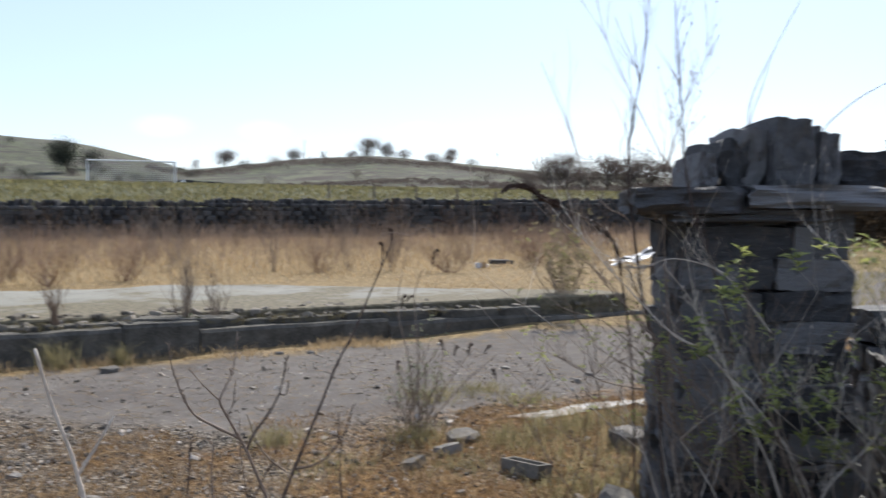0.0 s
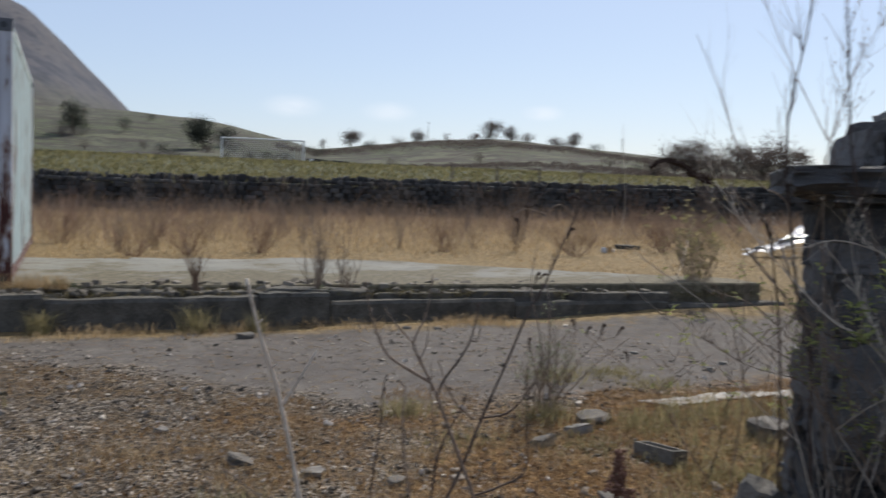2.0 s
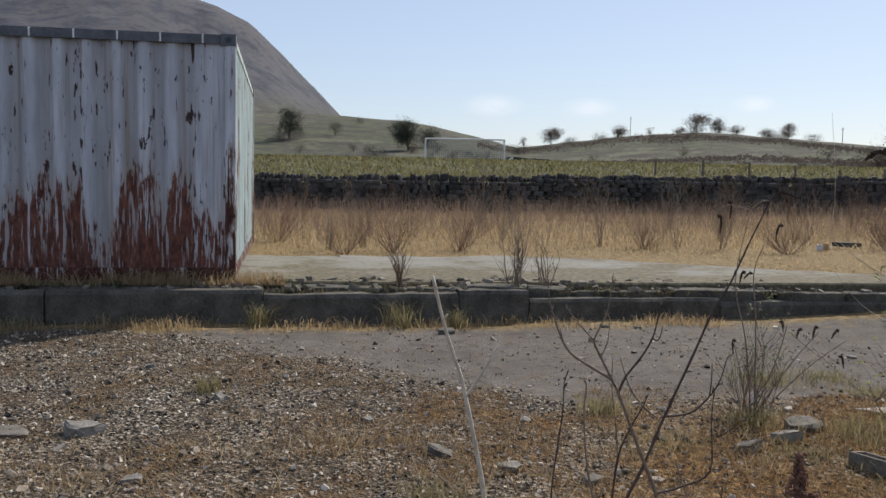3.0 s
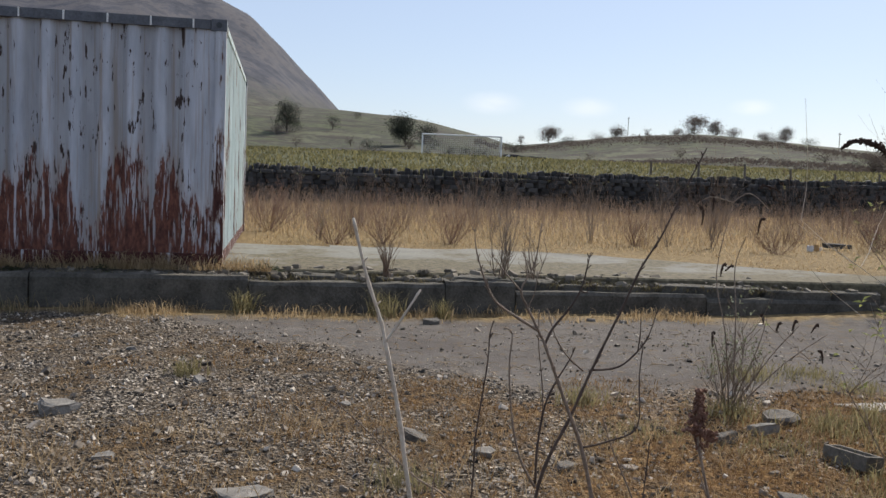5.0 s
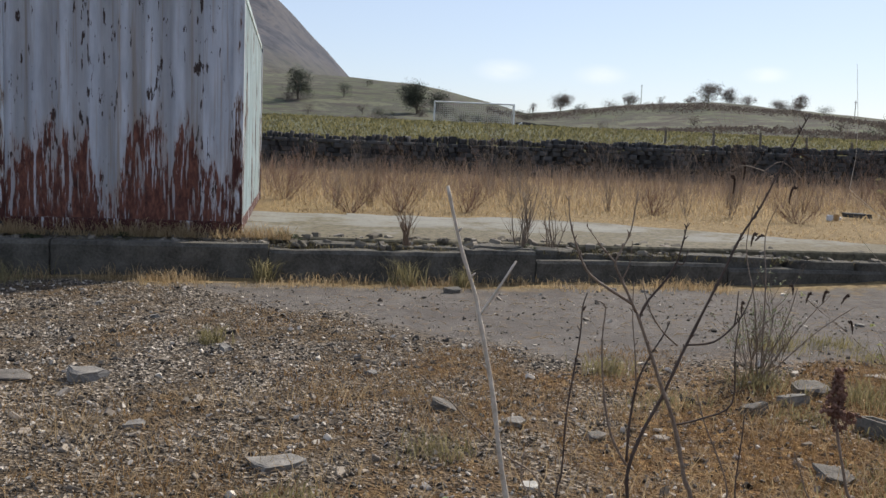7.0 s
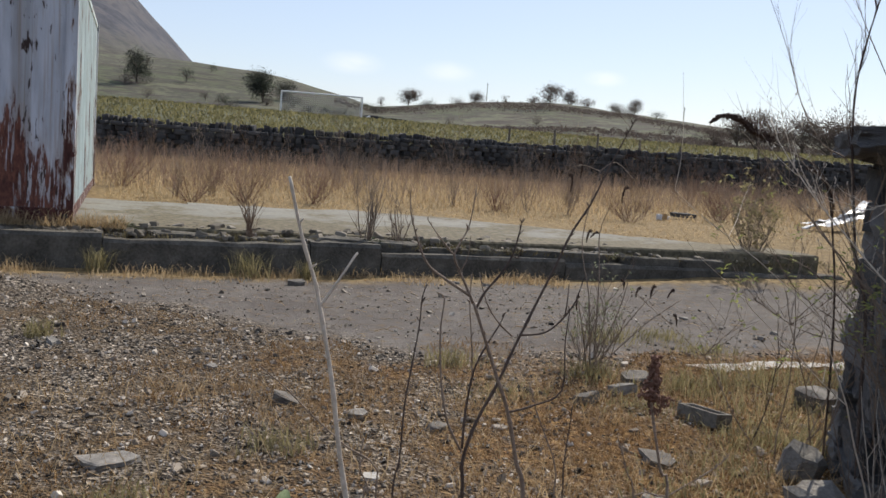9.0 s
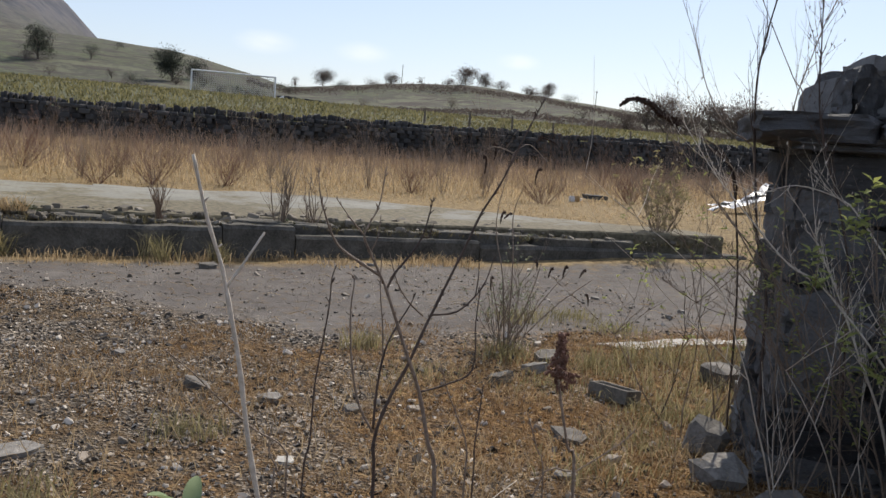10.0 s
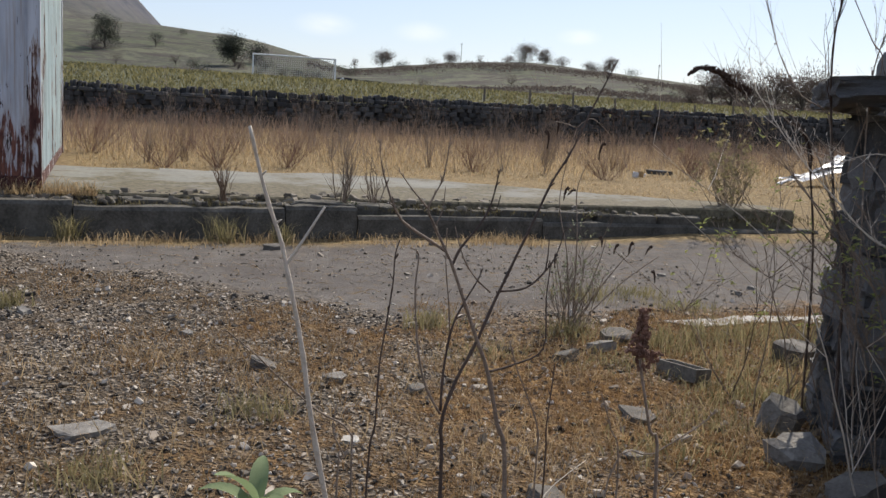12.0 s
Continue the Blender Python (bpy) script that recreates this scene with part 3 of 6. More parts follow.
# ---- platform, kerb and container ----
def build_platform():
    rng = random.Random(3)
    root = thing("pavement", (0, 0, 0), "raised concrete loading platform with a cracked, weedy edge", "platform", kind="structure")
    # bays of the slab, from the container to the ragged end
    xs = [-11.0, -7.6, -4.3, -1.1, 1.9, 4.4, 6.4]
    for a, b in zip(xs, xs[1:]):
        bm = Builder()
        back0, back1 = (float(np.interp(q, (1.9, 4.4, 6.4), (13.3, 11.4, 10.1))) for q in (a, b))
        f0, f1 = 9.86 - 0.05 * max(a, -4), 9.86 - 0.05 * max(b, -4)
        z = 0.36
        nseg = 10
        top, bot = [], []
        for k in range(nseg + 1):
            t = k / nseg
            x = a + (b - a) * t
            top.append((x, f0 + (f1 - f0) * t + rng.uniform(-0.03, 0.03)))
            bot.append((x, back0 + (back1 - back0) * t + rng.uniform(-0.15, 0.15)))
        ring = top + bot[::-1]
        s = len(ring)
        bm.v = [(x, y, 0.02) for x, y in ring] + [(x, y, z - 0.02) for x, y in ring] + [(x, y + (0.02 if i < s // 2 else -0.02), z) for i, (x, y) in enumerate(ring)]
        for j in (0, s):
            bm.f += [(j + k, j + (k + 1) % s, j + s + (k + 1) % s, j + s + k) for k in range(s)]
        for k in range(nseg):
            bm.f.append((2 * s + k, 2 * s + k + 1, 2 * s + s - 2 - k, 2 * s + s - 1 - k))
        part("slab", bm, M_CONCRETE, root)
    # broken strip between slab and kerb
    x = -11.0
    while x < 4.6:
        w = rng.uniform(0.5, 1.3)
        bm = Builder()
        bm.stone((w * 0.98, 0.3, 0.14), rng, n=8, rag=0.05, worn=0.06)
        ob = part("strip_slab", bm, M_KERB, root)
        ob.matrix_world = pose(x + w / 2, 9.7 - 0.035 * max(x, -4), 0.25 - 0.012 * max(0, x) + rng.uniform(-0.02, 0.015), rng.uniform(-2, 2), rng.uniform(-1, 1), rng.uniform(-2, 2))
        x += w
    kerb = thing("kerb", (0, 0, 0), "dark mossy concrete kerb edging the loading platform", "kerb", kind="structure")
    x = -11.0
    while x < 6.0:
        w = rng.uniform(1.5, 2.6)
        top = 0.335 if x < -3 else (0.29 if x < 0 else 0.25 - 0.025 * max(0, x))
        if -0.6 < x < 0.3:
            top = 0.32
            w = 0.75
        bm = Builder()
        n = 8
        for k in range(n + 1):
            xx = 0.006 + (w - 0.012) * k / n
            j = rng.uniform(-0.012, 0.012)
            for yy, zz in ((0, -0.12), (0.0 + j, top - 0.035), (0.025 + j, top + j * 0.5), (0.2, top + j), (0.22, top - 0.03), (0.22, -0.12)):
                bm.v.append((xx, yy, zz))
        for k in range(n):
            for q in range(6):
                a, b = k * 6 + q, k * 6 + (q + 1) % 6
                bm.f.append((a, a + 6, b + 6, b))
        bm.f += [tuple(range(0, 6)), tuple(range(n * 6 + 5, n * 6 - 1, -1))]
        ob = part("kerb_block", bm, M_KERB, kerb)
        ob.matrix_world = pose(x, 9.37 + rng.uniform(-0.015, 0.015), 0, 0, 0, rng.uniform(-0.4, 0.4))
        x += w


build_platform()


def corrugated(width, height, depth=0.045, pitch=0.278):
    """A sheet along x, folded into flat ribs, that stands on z = 0."""
    b = Builder()
    xs = [(0.0, 0.0)]
    x = 0.05
    while x < width - pitch:
        for dx, d in ((0, 0), (0.068, depth), (0.14, depth), (0.208, 0)):
            xs.append((x + dx, d))
        x += pitch
    xs.append((width, 0.0))
    nz = 2
    for t in (0.003, 0.0):
        for j in range(nz):
            for px, d in xs:
                b.v.append((px, d + t, height * j))
    n = len(xs)
    for s in range(2):
        for k in range(n - 1):
            a = s * 2 * n + k
            q = (a, a + 1, a + n + 1, a + n)
            b.f.append(q[::-1] if s == 0 else q)
    return b


def build_container():
    W, L, H = 2.44, 6.06, 2.55
    root = thing("shipping_container", (-2.4, 10.0, 0.37), "weathered grey shipping container streaked with rust, on the concrete platform", "container")
    post, rail = 0.11, 0.1
    for x in (-W, -post):
        for y in (0, L - post):
            b = Builder()
            b.box((0, 0, 0.1), (post, post, H - 0.1))
            o = part("corner_post", b, M_GREY, root)
            o.location = (x, y, 0)
    for x in (-W - 0.004, -post - 0.044):
        for y in (-0.006, L - 0.16):
            for z in (0, H - 0.12):
                b = Builder()
                b.box((0, 0, 0), (0.158, 0.168, 0.12))
                o = part("corner_casting", b, M_DARKSTEEL if z else M_GREY, root, "dark steel corner casting" if z else "")
                o.location = (x, y, z + (0.004 if z else -0.004))
                # solid dark plug: the shade inside the hole is put into its colour
                h = Builder()
                h.tube([(0.08, -0.004, 0.06), (0.08, 0.03, 0.06)], 0.03, 10)
                q = part("casting_hole", h, M_DARKGLASS, o)
    for y, mat in ((0.005, M_GREY), (L - rail - 0.005, M_GREY)):
        b = Builder()
        b.box((-W + 0.16, y, 0.003), (-0.16, y + rail, 0.13))
        part("bottom_rail", b, mat, root)
        b = Builder()
        b.box((-W + 0.16, y, H - 0.1), (-0.16, y + rail, H - 0.004))
        part("top_rail", b, M_DARKSTEEL, root, "dark steel top rail with straps")
    for x in (-W + 0.01, -0.07):
        b = Builder()
        b.box((x, 0.17, 0.01), (x + 0.06, L - 0.17, 0.12))
        part("side_sill", b, M_GREY, root)
        b = Builder()
        b.box((x, 0.17, H - 0.075), (x + 0.06, L - 0.17, H - 0.01))
        part("side_rail", b, M_TEAL, root)
    front = part("end_panel", corrugated(W - 2 * post, H - 0.22), M_RIBS, root, "grey corrugated steel with climbing rust")
    front.location = (-W + post, 0.03, 0.12)
    back = part("end_panel", corrugated(W - 2 * post, H - 0.22), M_GREY, root)
    back.matrix_basis = pose(-post, L - 0.03, 0.12, 0, 0, 180)
    for x, turn in ((-0.02, 90), (-W + 0.02, -90)):
        sd = part("side_panel", corrugated(L - 2 * post, H - 0.19), M_TEAL, root, "faded pale teal corrugated steel")
        sd.matrix_basis = pose(x, post if turn > 0 else L - post, 0.115, 0, 0, turn)
    b = Builder()
    b.box((-W + 0.05, 0.05, H - 0.03), (-0.05, L - 0.05, H - 0.012))
    part("roof", b, M_GREY, root)
    for k in range(5):
        b = Builder()
        b.box((0, 0, 0), (0.016, 0.014, 0.09))
        o = part("rail_strap", b, M_WHITE, root)
        o.location = (-W + 0.42 + k * 0.42, -0.012, H - 0.098)


build_container()


# ---- dry stone boundary wall ----
def wall_top(x):
    return 1.46 + 0.012 * max(0, x) + 0.05 * noise.noise((x * 0.7, 3, 1))


def build_boundary_wall():
    rng = random.Random(11)
    root = thing("wall_boundary", (0, 0, 0), "long dark dry stone wall below a grassy bank", "stone wall", kind="structure")
    variants = []
    for k in range(8):
        b = Builder()
        b.stone((1, 1, 1), rng, n=6)
        variants.append(b.mesh("stone", M_WALLSTONE))
    core = Builder()
    xs = list(np.arange(-60, 75.1, 1.5))
    for a, c in zip(xs, xs[1:]):
        core.box((a, 32.15, 0.0), (c, 32.7, wall_top((a + c) / 2) - 0.18))
    part("core", core, M_WALLREST, root)
    rest, count = Builder(), 0
    z = 0.35
    while z < 1.95:
        h = rng.uniform(0.12, 0.19)
        x = -30.0
        while x < 48:
            w = rng.uniform(0.22, 0.55)
            if z + h * 0.5 < wall_top(x) + rng.uniform(-0.04, 0.05):
                m = pose(x + w / 2, 32.12 + rng.uniform(-0.03, 0.03), z + h / 2, rng.uniform(-3, 3), rng.uniform(-4, 4), rng.uniform(-4, 4)) @ Matrix.Diagonal((w * 1.02, 0.34, h * 1.05, 1))
                if 0.7 < z and 1.0 < x < 13 and count < 300:
                    o = part("stone", variants[rng.randrange(8)], None, root)
                    o.matrix_world = m
                    count += 1
                else:
                    rest.stone((1, 1, 1), rng, m, n=5)
            x += w
        z += h
    # upright coping stones
    x = -30.0
    while x < 48:
        w = rng.uniform(0.1, 0.22)
        h = rng.uniform(0.14, 0.3)
        rest.stone((w, 0.4, h), rng, pose(x, 32.35, wall_top(x) + h * 0.3, 0, rng.uniform(-14, 14), rng.uniform(-9, 9)), n=5)
        x += w
    o = part("stone_rest", rest, M_WALLREST, root)
    o["kind"] = "stuff"


build_boundary_wall()


# ---- stone gate pillar and tumbled wall ----
def split_block(rng, nx=5, ny=4, nz=3, cuts=4, rag=0.045, bed=0.035, crisp=0.025):
    """A unit block of split slate: cleaved corners, bedded sides and an uneven face."""
    seed = rng.uniform(0, 99)
    planes = []
    for k in range(cuts):
        nrm = Vector((rng.choice((-1, 1)) * rng.uniform(0.3, 1), rng.choice((-1, 1)) * rng.uniform(0.3, 1), rng.uniform(-0.8, 0.8))).normalized()
        planes.append((nrm, (abs(nrm.x) + abs(nrm.y) + abs(nrm.z)) * 0.5 * rng.uniform(0.7, 0.94)))
    b, index = Builder(), {}

    def corner(i, j, k):
        if (i, j, k) not in index:
            p = Vector((i / nx - 0.5, j / ny - 0.5, k / nz - 0.5))
            for nrm, far in planes:
                over = p.dot(nrm) - far
                if over > 0:
                    p -= nrm * over
            q = p * 3.1 + Vector((seed, 0, 0))
            p.x += rag * noise.noise(q) + bed * noise.noise((seed, p.y * 2, p.z * 9)) * (1 if abs(p.x) > 0.3 else 0)
            p.y += rag * noise.noise(q + Vector((0, 31, 0))) + bed * noise.noise((p.x * 2, seed, p.z * 9)) * (1 if abs(p.y) > 0.3 else 0)
            p.z += (rag * 1.3 * noise.noise(q + Vector((0, 0, 57))) + rng.uniform(-crisp, crisp))
            index[i, j, k] = len(b.v)
            b.v.append(p)
        return index[i, j, k]

    for i in range(nx):
        for j in range(ny):
            b.f += [(corner(i, j + 1, 0), corner(i + 1, j + 1, 0), corner(i + 1, j, 0), corner(i, j, 0)), (corner(i, j, nz), corner(i + 1, j, nz), corner(i + 1, j + 1, nz), corner(i, j + 1, nz))]
    for i in range(nx):
        for k in range(nz):
            b.f += [(corner(i, 0, k), corner(i + 1, 0, k), corner(i + 1, 0, k + 1), corner(i, 0, k + 1)), (corner(i, ny, k + 1), corner(i + 1, ny, k + 1), corner(i + 1, ny, k), corner(i, ny, k))]
    for j in range(ny):
        for k in range(nz):
            b.f += [(corner(0, j, k + 1), corner(0, j + 1, k + 1), corner(0, j + 1, k), corner(0, j, k)), (corner(nx, j, k), corner(nx, j + 1, k), corner(nx, j + 1, k + 1), corner(nx, j, k + 1))]
    return b


rng0 = random.Random(21)
SLABS = [split_block(rng0).mesh("slate", M_SLATE) for k in range(18)]
BLOCKS = [split_block(rng0, 16, 9, 8, 5, 0.06, 0.02, 0.006).mesh("slate", M_SLATE) for k in range(7)]


def slab_at(root, m, size, rng, name="stone"):
    o = part(name, SLABS[rng.randrange(len(SLABS))], None, root)
    o.matrix_world = m @ Matrix.Diagonal((*size, 1))
    return o


PILLAR = (1.63, 3.12)
PILLAR_TURN = -33.0


def build_pillar():
    rng = random.Random(31)
    root = thing("stone_pillar", (*PILLAR, 0), "dark dry-laid slate gate pillar with a rough cap stack", "pillar", turn=PILLAR_TURN)
    base = pose(*PILLAR, 0, 0, 0, PILLAR_TURN)
    mid, half = -0.12, 0.36
    core = Builder()
    core.box((mid - half + 0.1, -0.26, -0.05), (mid + half - 0.1, 0.26, 1.5))
    part("core", core, M_SLATE, root)
    z = -0.02
    while z < 1.47:
        h = rng.uniform(0.07, 0.15)
        flare = 0.06 * max(0.0, 0.8 - z)
        for face in range(4):
            long, deep = (half, 0.36) if face % 2 == 0 else (0.36, half)
            u = -long - flare
            while u < long + flare:
                w = min(rng.uniform(0.18, 0.52), long + flare - u)
                if w < 0.07:
                    break
                m = base @ pose(mid, 0, 0) @ pose(0, 0, 0, 0, 0, 90 * face) @ pose(u + w / 2, -deep + 0.13 - flare + rng.uniform(-0.03, 0.02), z + h / 2, rng.uniform(-3, 3), rng.uniform(-3, 3), rng.uniform(-6, 6))
                slab_at(root, m, (w * 1.03, 0.26, h * 1.02), rng)
                u += w
        z += h
    # projecting cap and the stack of upright slabs on it
    for u, w, zz, h in ((-0.42, 0.5, 1.525, 0.11), (0.1, 0.6, 1.54, 0.1), (-0.15, 0.8, 1.465, 0.06)):
        m = base @ pose(u, 0, zz, 0, rng.uniform(-1.5, 1.5), rng.uniform(-4, 4))
        o = slab_at(root, m, (w, 1.0 if zz > 1.5 else 0.86, h), rng, "cap_stone")
        o.data = BLOCKS[rng.randrange(len(BLOCKS))]
    for u0, u1, top in ((-0.4, -0.32, 1.73), (-0.33, -0.22, 1.79), (-0.23, -0.1, 1.84), (-0.11, 0.07, 1.875), (0.06, 0.14, 1.85), (0.13, 0.22, 1.815), (0.21, 0.42, 1.74)):
        h = top - 1.575
        m = base @ pose((u0 + u1) / 2, rng.uniform(-0.04, 0.04), 1.575 + h / 2, 0, rng.uniform(-2, 2), rng.uniform(-5, 5))
        o = slab_at(root, m, ((u1 - u0) * 1.12, 0.6, h * 1.03), rng, "cap_stone")
        o.data = BLOCKS[rng.randrange(len(BLOCKS))]


build_pillar()


HEAP = [(-0.02, 1.36), (0.55, 1.5), (1.5, 2.08), (2.05, 2.6), (2.7, 3.25), (5.0, 3.5)]      # foot of its open side


def heap_height(x, y):
    """Height of the tumbled wall's broken top."""
    return 0.76 + 0.02 * x + 0.015 * (y - 1.3) + 0.08 * noise.noise((x * 2.2, y * 2.2, 4))


def heap_edge(x):
    return float(np.interp(x, *zip(*HEAP)))


def build_rubble():
    rng = random.Random(41)
    root = thing("wall_tumbled", (0, 0, 0), "collapsed dry stone wall of grey slate slabs with moss", "stone wall", kind="structure")
    core = Builder()
    ring = [(x + 0.1, y - 0.12) for x, y in HEAP] + [(5.0, 2.3), (2.6, 1.4), (0.7, 0.95)]
    s = len(ring)
    core.v = [(x, y, -0.1) for x, y in ring] + [(x, y, heap_height(x, y) - 0.08) for x, y in ring]
    core.f = [(k, (k + 1) % s, s + (k + 1) % s, s + k) for k in range(s)] + [tuple(range(s, 2 * s))]
    part("core", core, M_HEAPSOIL, root, "dark earth and moss between the stones")
    for p0, p1 in zip(HEAP, HEAP[1:]):
        a, b = Vector((*p0, 0)), Vector((*p1, 0))
        d = b - a
        ang = math.degrees(math.atan2(d.y, d.x))
        z = 0.0
        while z < 1.15:
            h = rng.uniform(0.05, 0.13)
            u = 0.0
            while u < d.length:
                w = rng.uniform(0.18, 0.5)
                p = a + d * ((u + w / 2) / d.length)
                if z + h < heap_height(p.x, p.y) + 0.03:
                    slab_at(root, pose(p.x, p.y, z + h / 2, rng.uniform(-5, 5), rng.uniform(-5, 5), ang + rng.uniform(-9, 9)), (w, 0.32, h), rng)
                u += w
            z += h
    for k in range(26):
        t = rng.random()
        p = Vector((-0.02, 1.36, 0)).lerp(Vector((0.7, 0.95, 0)), t)
        z = rng.uniform(0.05, heap_height(p.x, p.y) - 0.05)
        slab_at(root, pose(p.x, p.y, z, rng.uniform(-5, 5), rng.uniform(-5, 5), -30 + rng.uniform(-20, 20)), (rng.uniform(0.25, 0.5), 0.28, rng.uniform(0.06, 0.12)), rng)
    count = 0
    while count < 1500:
        x, v = rng.uniform(0.0, 4.9), rng.random()
        y = heap_edge(x) - v * (0.45 + 0.35 * min(x, 2.0))
        big = rng.random() ** 2
        size = (0.035 + 0.17 * big * rng.uniform(0.4, 1), 0.028 + 0.11 * big * rng.uniform(0.4, 1), rng.uniform(0.008, 0.022) + 0.04 * big)
        slab_at(root, pose(x, y, heap_height(x, y) - 0.08 + rng.uniform(-0.02, 0.04), rng.uniform(-22, 22), rng.uniform(-22, 22), rng.uniform(0, 180)), size, rng)
        count += 1
    # the large blocks, then the stepped slabs and the upright stones at the broken end
    for x, y, z, sx, sy, sz, turn, tip in ((0.42, 1.13, 0.71, 0.5, 0.14, 0.2, -46, 3), (0.1, 1.4, 0.68, 0.28, 0.14, 0.15, -55, -4), (0.27, 1.32, 0.735, 0.24, 0.18, 0.04, -30, 12), (0.13, 1.2, 0.62, 0.4, 0.14, 0.1, -45, 2),
                                           (0.72, 1.5, 0.76, 0.26, 0.16, 0.05, -35, 4), (0.75, 1.53, 0.805, 0.25, 0.15, 0.045, -40, 7), (0.79, 1.58, 0.85, 0.2, 0.15, 0.05, -44, 3), (0.98, 1.66, 0.88, 0.26, 0.15, 0.08, -38, 8)):
        slab_at(root, pose(x, y, z, tip, tip, turn), (sx, sy, sz), rng, "slab").data = BLOCKS[rng.randrange(len(BLOCKS))]
    for x, y, z, sx, sy, sz, turn, tip in ((1.35, 1.7, 0.84, 0.34, 0.2, 0.15, -50, -5), (1.95, 1.7, 0.86, 0.4, 0.24, 0.16, -30, 5), (2.7, 3.05, 0.9, 0.62, 0.3, 0.17, -30, -2), (3.35, 3.1, 0.92, 0.6, 0.3, 0.18, -36, 3), (2.3, 2.75, 0.88, 0.4, 0.3, 0.14, -40, 3), (3.95, 3.2, 0.93, 0.5, 0.3, 0.17, -25, 3)):
        slab_at(root, pose(x, y, z, tip, tip, turn), (sx, sy, sz), rng, "slab").data = BLOCKS[rng.randrange(len(BLOCKS))]
    for x, y, z, sx, sy, sz, turn, lean in ((1.36, 2.1, 0.7, 0.12, 0.3, 0.5, -40, 8), (1.47, 2.2, 0.74, 0.16, 0.34, 0.5, -36, 4), (1.62, 2.3, 0.76, 0.22, 0.34, 0.44, -34, -3), (1.8, 2.42, 0.77, 0.18, 0.34, 0.44, -40, -8), (1.18, 1.86, 0.58, 0.14, 0.3, 0.5, -38, 14), (1.05, 1.72, 0.55, 0.18, 0.3, 0.46, -30, 6)):
        slab_at(root, pose(x, y, z, 0, lean, turn), (sx, sy, sz), rng, "slab").data = BLOCKS[rng.randrange(len(BLOCKS))]


build_rubble()


# ---- plants ----
def grow(b, p, d, length, r, depth, rng, tips, spread=0.6, rise=0.15, kids=3, seg=4, n=4, limbs=None):
    """One limb with its side limbs; the ends are gathered in tips."""
    pts, p, d = [Vector(p)], Vector(p), Vector(d).normalized()
    for k in range(seg):
        d = (d + Vector((rng.uniform(-1, 1), rng.uniform(-1, 1), rng.uniform(-0.6, 1))) * 0.14 + Vector((0, 0, rise * 0.3))).normalized()
        p = p + d * (length / seg)
        pts.append(p.copy())
    if limbs is not None:
        b = Builder()
        limbs.append(b)
    b.tube(pts, [r * (1 - 0.65 * k / seg) for k in range(seg + 1)], n)
    tips.append((pts[-1], d.copy()))
    if depth > 0:
        for k in range(kids):
            i = rng.randrange(1, seg + 1)
            side = Vector((rng.uniform(-1, 1), rng.uniform(-1, 1), rng.uniform(-0.1, 0.8))).normalized()
            grow(b, pts[i], d * (1 - spread) + side * spread, length * rng.uniform(0.4, 0.65), r * 0.55, depth - 1, rng, tips, spread, rise, kids, max(2, seg - 1), max(3, n - 1), limbs)


def limb_parts(name, limbs, material, root):
    """The first limb is the part; its side twigs are pieces of it."""
    main = part(name, limbs[0], material, root)
    for twig in limbs[1:]:
        part("twig", twig, material, main)
    return main


def seed_head(length, bend, rng, fat=0.018):
    """A drooping spike of dry seed capsules."""
    b = Builder()
    pts = []
    for k in range(9):
        t = k / 8
        pts.append(Vector((0.42 * bend * length * math.sin(min(1, t * 1.5) * math.pi / 2), 0, length * (0.16 * math.sin(min(1, t * 2.0) * math.pi) - 0.92 * t ** 1.5))))
    b.tube(pts, [fat * (0.75 - 0.6 * k / 8) for k in range(9)], 5)
    for k in range(70):
        t = rng.random() ** 0.9
        i = min(7, int(t * 8))
        p = pts[i].lerp(pts[i + 1], t * 8 - i)
        q = p + Vector((rng.gauss(0, 1), rng.gauss(0, 1), rng.gauss(0, 1))).normalized() * fat * (1.15 - 0.8 * t)
        b.tube([p, q], [fat * 0.3, fat * 0.14], 3)
    return b


def spike(pts, fat, rng):
    """Dry seed capsules packed along an arching line, thinning to its tip."""
    b = Builder()
    pts = [Vector(p) for p in pts]
    m = len(pts) - 1
    b.tube(pts, [fat * 0.6 * (1 - 0.7 * k / m) for k in range(m + 1)], 5)
    for k in range(170):
        t = rng.random() * m * 0.999
        p = pts[int(t)].lerp(pts[int(t) + 1], t - int(t))
        w = fat * (1.1 - 0.75 * t / m)
        q = p + Vector((rng.gauss(0, 1), rng.gauss(0, 1), rng.gauss(0, 1))).normalized() * w
        b.tube([p, q], [fat * 0.28, fat * 0.13], 3)
    return b


